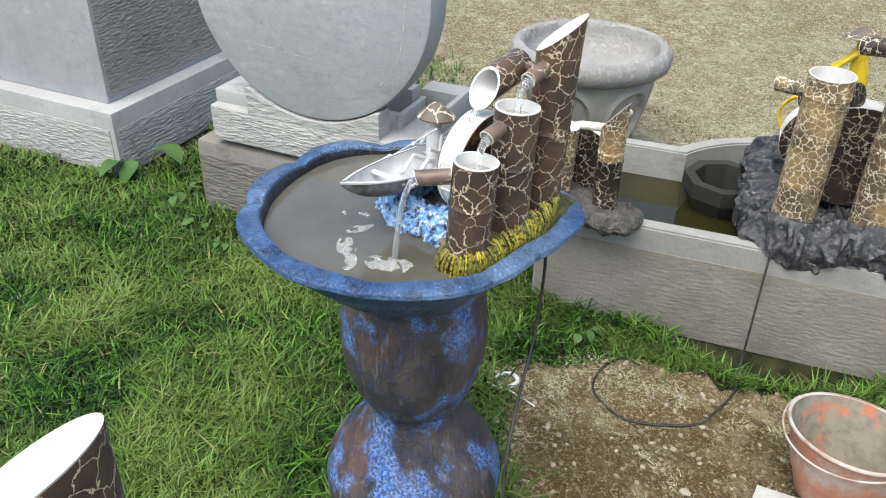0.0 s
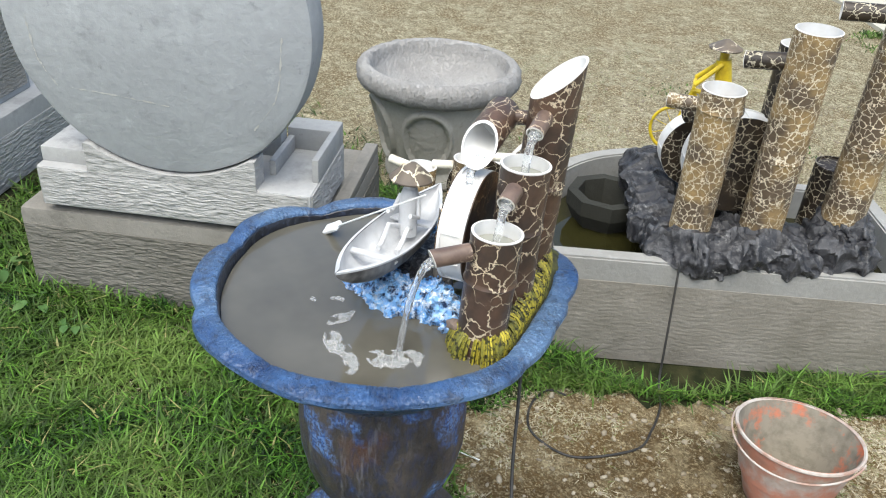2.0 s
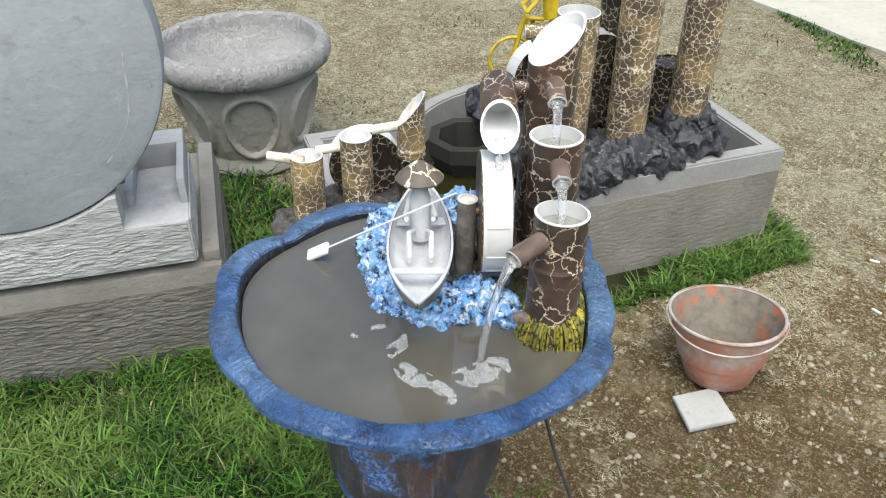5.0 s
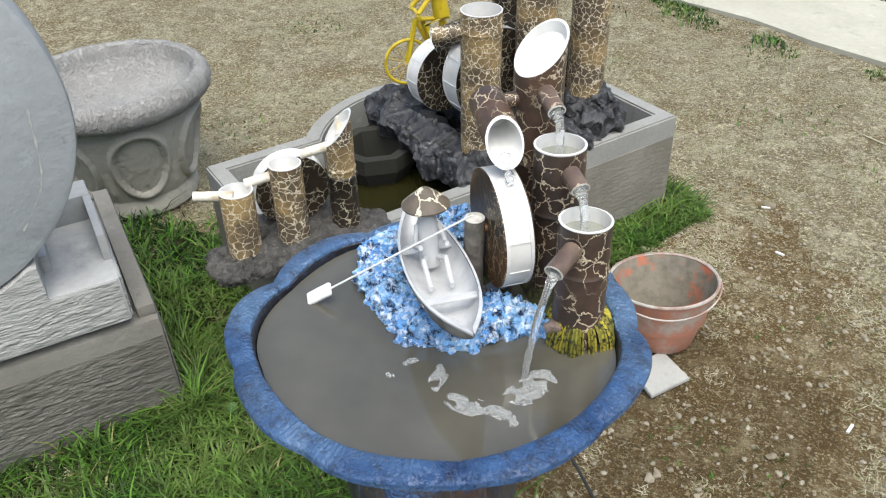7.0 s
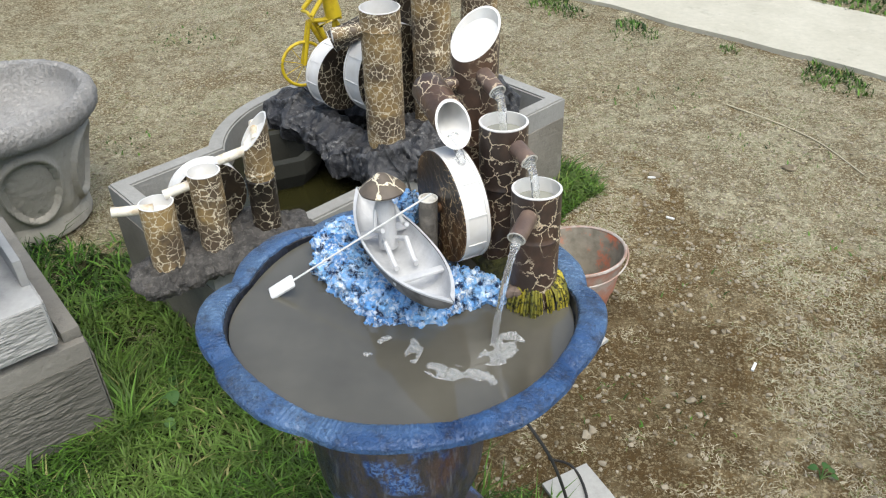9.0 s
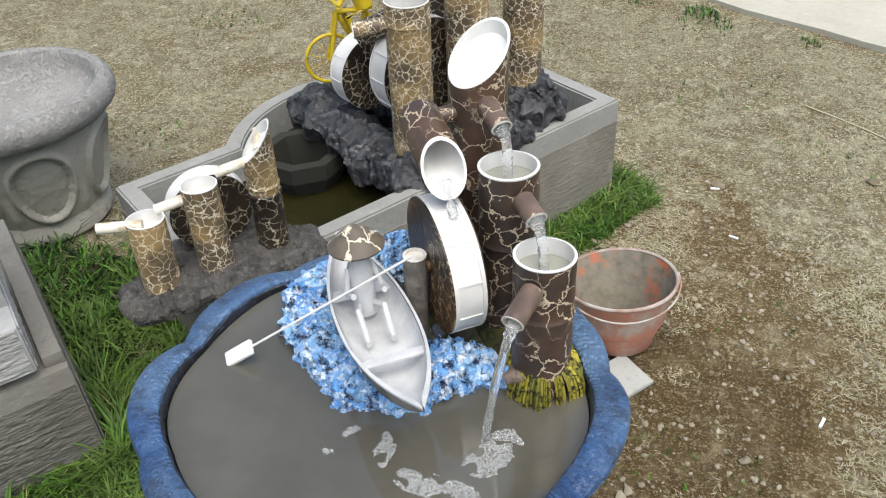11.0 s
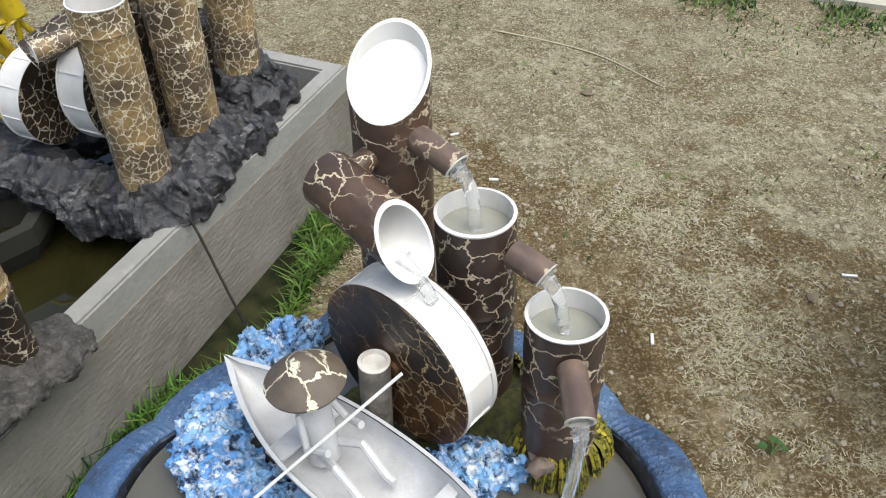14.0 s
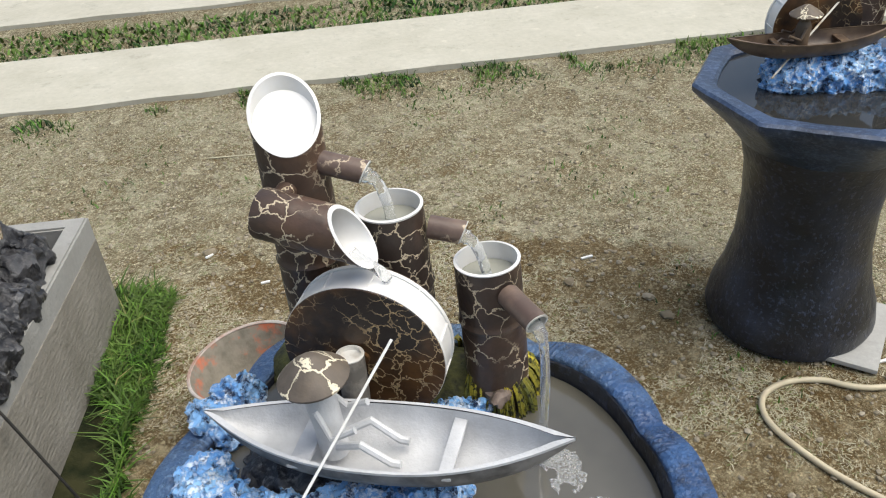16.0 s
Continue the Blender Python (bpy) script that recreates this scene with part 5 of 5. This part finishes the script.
def octagon(t, r, z):
    k = max(0.0, min(1.0, (r - 0.22) / 0.08))
    t8 = (t - radians(3)) % (math.pi / 4) - math.pi / 8
    return r * (1 + k * (math.cos(math.pi / 8) / math.cos(t8) - 0.96)) + 0.004 * noise.noise(Vector((5 * math.cos(t), 5 * math.sin(t), z * 9))), z


part("pedestal", lathe([(0, 0), (0.215, 0), (0.225, 0.03), (0.215, 0.09), (0.19, 0.16), (0.172, 0.25), (0.167, 0.38), (0.175, 0.48), (0.19, 0.54), (0.21, 0.59)], 64, uneven), BLACKBLUE, dark)
part("bowl", lathe([(0.15, 0.55), (0.2, 0.56), (0.235, 0.6), (0.29, 0.66), (0.317, 0.688), (0.32, 0.702), (0.313, 0.708), (0.275, 0.706), (0.266, 0.698), (0.262, 0.66), (0, 0.655)], 128, octagon), NAVY, dark, "dull navy octagonal bowl")
tagged(part("bowl_water", lathe([(0, 0), (0.1, 0), (0.268, 0)], 64), DARKWATER, None, "", pose(DX, DY, 0.692)), "dark water in the bowl", "water", kind="structure")
cas2 = thing("bamboo_cascade", pose(1.665, 0.445, 0.66), "brown bamboo-look cascade with wheel on blue rock", "fountain")
b0, b1 = Vector((1.305, 0.476, 0.828)), Vector((1.305, 0.476, 0.82)) + Vector((0.81, -0.59, 0)) * 0.39


def l2(*p):
    return Vector(p) - Vector((1.63, 0.42, 0.66))


part("blue_rock", blob_path([l2(1.38, 0.42, 0.71), l2(1.42, 0.33, 0.715), l2(1.5, 0.27, 0.715), l2(1.57, 0.2, 0.715), l2(1.64, 0.16, 0.71)], 0.05, 0.05, 0.014, 34, 12.0, n=10, crumbs=True), SKYROCK, cas2, "dry-brushed sky-blue rock bank")
part("blue_rock", blob_path([l2(1.4, 0.42, 0.71), l2(1.52, 0.34, 0.715), l2(1.64, 0.26, 0.71)], 0.07, 0.05, 0.014, 34, 14.0, n=10, crumbs=True), SKYROCK, cas2, "dry-brushed sky-blue rock bank")
water_wheel(cas2, l2(1.5, 0.375, 0.82), 0.105, 0.043, -36.0 + 90, BARK_SIDE, 11)
bamboo(cas2, l2(1.66, 0.33, 0.68), l2(1.66, 0.33, 1.02), 0.042, BARK, deep=0.05)
bamboo(cas2, l2(1.58, 0.42, 0.68), l2(1.58, 0.42, 1.1), 0.045, BARK, deep=0.05)
bamboo(cas2, l2(1.69, 0.22, 0.68), l2(1.69, 0.22, 0.94), 0.04, BARK, deep=0.05)
B2 = Matrix.Translation((b0 + b1) / 2 - Vector((0, 0, 0.014))) @ pose(0, 0, 0, 0, 0, -36.0 + 180)
rowing_boat(B2, BOATBROWN, BOATBROWN, "slim brown miniature rowing boat set on blue rock")
figurine(B2 @ pose(0.02, 0, -0.028), BOATBROWN, HATMAT, "brown doll in a cracked flat hat seated in the boat")
oa, ob2 = Vector((1.365, 0.385, 0.735)), Vector((1.565, 0.355, 0.88))
oar2 = thing("oar", axis_pose(oa, ob2), "thin pale oar leaning across the brown boat", "oar")
part("shaft", sweep([(0, 0, 0), (0, 0, (ob2 - oa).length)], 0.0025, 8), CREAM, oar2)

# cut pipe of another fountain in the foreground
near = thing("bamboo_pipe", pose(0.858, -0.505, 0), "dark cracked pipe with a slanting white mouth in the grass", "pipe")
bamboo(near, (0, 0, -0.01), (0.0, 0.0, 1.122), 0.06, BARK, cut=(240, 0.042), deep=0.016)

# ---------------------------------------------------------------- loose things on the ground
bucket = thing("bucket", pose(0.213, 0.966, 0.0) @ pose(0, 0, 0, -5, -5, 0) @ Matrix.Scale(0.95, 4), "stained red plastic bucket with a pale lip", "bucket")
part("body", lathe([(0, 0), (0.088, 0), (0.095, 0.006), (0.118, 0.08), (0.124, 0.083), (0.154, 0.2), (0.158, 0.21), (0.154, 0.211)], 56), BUCKET, bucket)
part("inside", lathe([(0.155, 0.211), (0.15, 0.2), (0.092, 0.02), (0, 0.02)], 56), BUCKETIN, bucket, "cement-caked inside")
part("lip", lathe([(0.154, 0.203), (0.159, 0.203), (0.1615, 0.207), (0.16, 0.2115), (0.156, 0.2125), (0.152, 0.209), (0.154, 0.203)], 56, lambda t, r, z: (r, z + 0.002 * math.sin(2 * t))), BUCKETLIP, bucket, "dusty lip")
part("bail", sweep([((0.163 + 0.004 * math.sin(t)) * math.cos(t + math.pi), -0.171 * math.sin(t), 0.206 - 0.03 * math.sin(t) ** 1.5) for t in [math.pi * i / 28 for i in range(29)]], 0.0028, 8), BUCKETLIP, bucket, "thin pale wire bail", pose(0, 0, 0, 0, 0, 18))
bt = thing("floor_tile", pose(0.238, 0.803, 0.004, 0, 1.5, 4), "loose pale square tile on the soil", "tile", "loose tiles")
part("slab", prism([(-0.084, -0.004), (-0.006, -0.094), (0.083, 0.006), (0.0, 0.092)], 0.0, 0.011, 0.002), TILEMAT, bt)
bt2 = thing("floor_tile", pose(0.285, 0.255, 0.002, 0, 0, 40), "loose pale square tile under the black cable", "tile", "loose tiles")
part("slab", box(0.13, 0.13, 0.011, 0.002), TILEMAT, bt2)
bt3 = thing("floor_tile", pose(1.56, 0.16, 0.002, 0, 0, 20), "pale square tile under the dark fountain's foot", "tile", "loose tiles")
part("slab", box(0.3, 0.2, 0.014, 0.002), TILEMAT, bt3)


def ground_line(pts, r, lift=0.0):
    return smooth_line([(x, y, (ground_height(x, y) + r + lift) if len(p) < 3 else p[2]) for p in pts for x, y in [p[:2]]], 9)


cb = part("power_cable", sweep(ground_line([(-0.01, 0.225, 0.735), (0.01, 0.23, 0.65), (0.06, 0.2, 0.5), (0.13, 0.15, 0.4), (0.22, 0.1, 0.3), (0.27, 0.09, 0.15), (0.29, 0.1, 0.02), (0.31, 0.16, 0.012), (0.3, 0.25, 0.018), (0.26, 0.33, 0.01), (0.2, 0.36)], 0.0035), 0.0035, 7), CABLE)
tagged(cb, "black power cable hanging from the bowl to the ground", "cable")
cb2 = part("power_cable", sweep(ground_line([(-0.37, 1.1, 0.372), (-0.345, 1.062, 0.366), (-0.325, 1.045, 0.33), (-0.28, 1.01, 0.12), (-0.25, 0.985, 0.015), (-0.185, 0.935), (-0.12, 0.84), (-0.09, 0.76), (-0.13, 0.61), (-0.19, 0.555), (-0.28, 0.54), (-0.36, 0.6), (-0.39, 0.68), (-0.35, 0.72)], 0.0035), 0.0035, 7), CABLE)
tagged(cb2, "black power cable looping from the basin over the soil", "cable")
hs = part("garden_hose", sweep(ground_line([(2.2, -0.5), (1.75, -0.2), (1.42, -0.015), (1.34, 0.1), (1.27, 0.152), (1.19, 0.165), (1.13, 0.13), (1.095, 0.06), (1.08, -0.06), (1.09, -0.18), (1.13, -0.4)], 0.008), 0.008, 10), HOSE)
tagged(hs, "cream garden hose lying in a loop", "hose")
for x, y, rz, ln in ((0.726, 0.79, 70, 0.035), (0.5, 1.53, -20, 0.03), (1.333, 0.9, -20, 0.04), (0.43, 1.8, 10, 0.03), (1.53, 0.03, -25, 0.045)):
    s_ = part("white_offcut", box(ln, 0.008, 0.006, 0.001), WHITEPAINT, None, "", pose(x, y, ground_height(x, y) + 0.002, 0, 0, rz))
    tagged(s_, "small white plastic offcut on the soil", "offcut", "white offcuts")
for x, y, r in ((0.3, 0.47, 0.013), (0.285, 0.45, 0.014), (1.19, 0.84, 0.018), (1.27, 0.53, 0.018), (0.44, 1.82, 0.02), (0.55, 0.62, 0.013), (0.08, 1.39, 0.016), (0.95, 1.95, 0.022), (1.3, 0.62, 0.016), (0.12, 0.62, 0.012)):
    bm = bmesh.new()
    bmesh.ops.create_icosphere(bm, subdivisions=2, radius=r)
    bmesh.ops.scale(bm, vec=(1.2, 0.85, 0.55), verts=bm.verts)
    tagged(part("pebble", rough_up(bm, r * 0.45, 70, x * 9), PEBBLE, None, "", pose(x, y, ground_height(x, y) + r * 0.4, 0, 0, 360 * x)), "pale rounded pebble on the soil", "stone", "larger pebbles")
twig = part("dry_stick", sweep(ground_line([(0.75, 2.5), (0.95, 2.36), (1.1, 2.2), (1.22, 1.95)], 0.004), 0.0035, 6), STRAW)
tagged(twig, "long thin dry stick on the soil", "stick")
strip_line = ground_line([(-0.36, 0.25), (-0.335, 0.265), (-0.33, 0.3), (-0.35, 0.335), (-0.385, 0.33), (-0.39, 0.29), (-0.355, 0.275), (-0.3, 0.31), (-0.24, 0.35)], 0.006)
scrap = part("plastic_strip", sweep(strip_line, 0.006, 8, scale=[1.0 if i < 50 else 0.35 for i in range(len(strip_line))]), WHITEPAINT)
tagged(scrap, "curled scrap of thin white plastic strip on the soil", "scrap")


# ---------------------------------------------------------------- grass, straw, stones
def blades(name, pts, heights, lean, width, mat, label, seed):
    """Many bent blades in one mesh; three rows of points a blade."""
    rng = np.random.default_rng(seed)
    n = len(pts)
    P, Hh = np.array(pts), np.array(heights)
    yaw = rng.uniform(0, 2 * np.pi, n)
    d = np.stack([np.cos(yaw), np.sin(yaw), np.zeros(n)], 1)
    s = np.stack([-np.sin(yaw), np.cos(yaw), np.zeros(n)], 1) * (width * rng.uniform(0.6, 1.3, n) * (1 + 0.22 * np.hypot(P[:, 0] - 0.4, P[:, 1] + 0.4)))[:, None]
    ln = rng.uniform(lean[0], lean[1], n)[:, None] * Hh[:, None]
    up = np.array([0, 0, 1.0])[None]
    rise = np.sqrt(np.maximum(0.02, 1 - (rng.uniform(lean[0], lean[1], n) * 0.6) ** 2))[:, None] * Hh[:, None]
    mid_ = P + d * ln * 0.35 + up * rise * 0.6
    tip = P + d * ln + up * rise * rng.uniform(0.75, 1.0, n)[:, None]
    V = np.stack([P - s, P + s, mid_ - s * 0.8, mid_ + s * 0.8, tip], 1).reshape(-1, 3)
    k = np.arange(n) * 5
    quads = np.stack([k, k + 1, k + 3, k + 2], 1)
    tris = np.stack([k + 2, k + 3, k + 4], 1)
    me = bpy.data.meshes.new(name)
    me.from_pydata(V.tolist(), [], quads.tolist() + tris.tolist())
    me.materials.append(mat)
    me.shade_smooth()
    return tagged(new(name, me), label, "grass", kind="stuff")


rnd = random.Random(21)
pts, hs_, straw, sh = [], [], [], []
while len(pts) < 150000:
    x, y = rnd.uniform(-3.6, 1.2), rnd.uniform(-2.8, 2.2)
    far = (x - 0.4) ** 2 + (y + 0.6) ** 2
    if rnd.random() > min(1.0, 1.3 / (0.5 + 0.4 * far)):
        continue
    g = lawn(x, y)
    if rnd.random() > g * (0.72 + 0.6 * noise.noise(Vector((x * 5, y * 5, 9)))) or blocked(x, y):
        continue
    edge = 1.5 if blocked(x, y, 0.07) else 1.0
    h = rnd.uniform(0.018, 0.068) * edge * (1.0 + 0.6 * noise.noise(Vector((x * 4, y * 4, 3))) + 0.5 * noise.noise(Vector((x * 13, y * 13, 3)))) * (0.8 if y > 0.3 and x > -0.45 else 1.0)
    pts.append((x, y, ground_height(x, y) - 0.003))
    hs_.append(h)
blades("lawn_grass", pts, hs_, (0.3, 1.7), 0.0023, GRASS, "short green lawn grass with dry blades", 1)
strip, sth = [], []
while len(strip) < 15000:
    q = Vector((rnd.uniform(-0.05, 1.52), rnd.uniform(-0.15, 0.0), 0)) if rnd.random() < 0.8 else Vector((rnd.uniform(1.44, 1.57), rnd.uniform(-0.1, 0.42), 0))
    p = TR @ q
    if blocked(p.x, p.y) or rnd.random() < 0.35 * (-q.y / 0.15 if q.x < 1.44 else (q.x - 1.44) / 0.05) + 0.5 * noise.noise(Vector((p.x * 9, p.y * 9, 2))):
        continue
    strip.append((p.x, p.y, ground_height(p.x, p.y) - 0.003))
    sth.append(rnd.uniform(0.015, 0.05))
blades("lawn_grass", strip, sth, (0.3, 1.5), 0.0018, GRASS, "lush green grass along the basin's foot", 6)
while len(straw) < 190000:
    x, y = rnd.uniform(-3.0, 3.2), rnd.uniform(-0.5, 4.2)
    if rnd.random() > 1.0 / (0.8 + 0.05 * ((x - 0.4) ** 2 + (y - 0.4) ** 2)) or blocked(x, y):
        continue
    mat_ = noise.noise(Vector((x * 2.6, y * 2.6, 5))) + 0.95 * noise.noise(Vector((x * 11, y * 11, 1))) + 0.4 * noise.noise(Vector((x * 26, y * 26, 2)))
    trodden = 0.5 * max(0.0, 1 - (math.hypot(x - 0.2, y - 0.6) / 0.62) ** 4)
    if mat_ < trodden + rnd.uniform(-0.22, 0.66) or y > path_line(x) - 0.05:
        continue
    straw.append((x, y, ground_height(x, y) + 0.001))
    sh.append(rnd.uniform(0.002, 0.0105))
blades("dry_grass", straw, sh, (1.4, 3.6), 0.0009, STRAW, "flattened dry straw-coloured grass on the soil", 2)
tuft, th = [], []
for i in range(20000):
    x = rnd.uniform(-2.6, 3.8)
    y = path_line(x) - abs(rnd.gauss(0, 0.16)) - 0.01 if i % 2 else rnd.uniform(0.1, 3.4)
    if noise.noise(Vector((x * 2.6, y * 2.6, 13))) < (0.05 if i % 2 else 0.27) or blocked(x, y):
        continue
    tuft.append((x, y, ground_height(x, y)))
    th.append(rnd.uniform(0.012, 0.042) if i % 2 else rnd.uniform(0.006, 0.026))
blades("weed_tufts", tuft, th, (0.3, 1.4), 0.0022, GRASS, "sparse green weed tufts along the path and soil", 3)
far_t, fh = [], []
for i in range(6000):
    x = rnd.uniform(-3, 5)
    y = path_line(x) + rnd.uniform(0.92, 1.5)
    far_t.append((x, y, -0.005))
    fh.append(rnd.uniform(0.02, 0.05))
blades("verge_grass", far_t, fh, (0.4, 1.5), 0.004, GRASS, "thin grass verge beyond the path", 4)


def stones(name, count, lo, hi, seed):
    """Small angular stones scattered on the open soil, in one mesh."""
    r = random.Random(seed)
    ball = bmesh.new()
    bmesh.ops.create_icosphere(ball, subdivisions=1, radius=1.0)
    base = [tuple(v.co) for v in ball.verts]
    tri = [tuple(v.index for v in f_.verts) for f_ in ball.faces]
    ball.free()
    V, F = [], []
    while len(V) < count * len(base):
        x, y = r.uniform(-2.6, 3.4), r.uniform(-0.6, 3.9)
        if blocked(x, y) or lawn(x, y) > 0.6 or y > path_line(x) or r.random() > 1.1 / (0.6 + 0.3 * (x * x + (y - 0.6) ** 2)):
            continue
        q = lo + (hi - lo) * r.random() ** 3
        m_ = Matrix.Rotation(r.uniform(0, 6.3), 3, "Z") @ Matrix.Rotation(r.uniform(-0.7, 0.7), 3, "X")
        k_ = len(V)
        z = ground_height(x, y)
        for p in base:
            v = m_ @ Vector((p[0] * q * r.uniform(0.8, 1.3), p[1] * q * r.uniform(0.65, 1.05), p[2] * q * r.uniform(0.45, 0.75)))
            V.append((x + v.x, y + v.y, z + v.z + q * 0.25))
        F += [tuple(k_ + i for i in t) for t in tri]
    me = bpy.data.meshes.new(name)
    me.from_pydata(V, [], F)
    me.materials.append(PEBBLE)
    return tagged(new(name, me), "small grit and pebbles scattered on the soil", "gravel", kind="stuff")


stones("gravel", 14000, 0.0015, 0.0105, 31)


def weed(x, y, n, size, seed, label):
    """A low weed: a few stalks, each with broad leaves."""
    r = random.Random(seed)
    w = thing("weed", pose(x, y, ground_height(x, y)), label, "weed", "broad-leaved weeds")
    for i in range(n):
        t = r.uniform(0, 6.28)
        h, o = size * r.uniform(0.5, 1.1), size * r.uniform(0.3, 0.9)
        tip = Vector((o * math.cos(t), o * math.sin(t), h))
        part("stalk", sweep([(0, 0, 0), tip * 0.6 + Vector((0, 0, h * 0.2)), tip], 0.0016, 5), LEAF, w)
        bm = bmesh.new()
        rows = []
        for k in range(6):
            u = k / 5
            wd = size * 0.3 * math.sin(math.pi * (0.08 + 0.9 * u) ** 0.8)
            z = -0.25 * size * u * u
            rows.append([bm.verts.new((u * size * 0.7, s * wd, z + 0.25 * abs(s) * wd)) for s in (-1, 0, 1)])
        for p, q in zip(rows, rows[1:]):
            for j in range(2):
                bm.faces.new((p[j], p[j + 1], q[j + 1], q[j]))
        part("leaf", bm, LEAF, w, "", Matrix.Translation(tip) @ pose(0, 0, 0, r.uniform(-25, 25), r.uniform(-10, 25), math.degrees(t) + r.uniform(-40, 40)))


weed(-1.93, -0.78, 5, 0.16, 1, "broad-leaved weed growing against the plinth")
weed(-1.62, -0.62, 8, 0.065, 2, "pale weed beside the stone block")
weed(-0.5, 0.6, 5, 0.05, 3, "small weed at the basin's foot")
weed(-0.86, 0.36, 6, 0.06, 4, "weed growing under the ledge")
weed(-0.84, 0.25, 5, 0.05, 5, "weed growing under the ledge")
weed(-1.4, -0.56, 8, 0.05, 6, "pale weed in front of the stone block")
weed(-1.25, -0.47, 8, 0.045, 7, "pale weed in front of the stone block")
weed(0.85, 0.42, 5, 0.03, 8, "small weed on the soil")
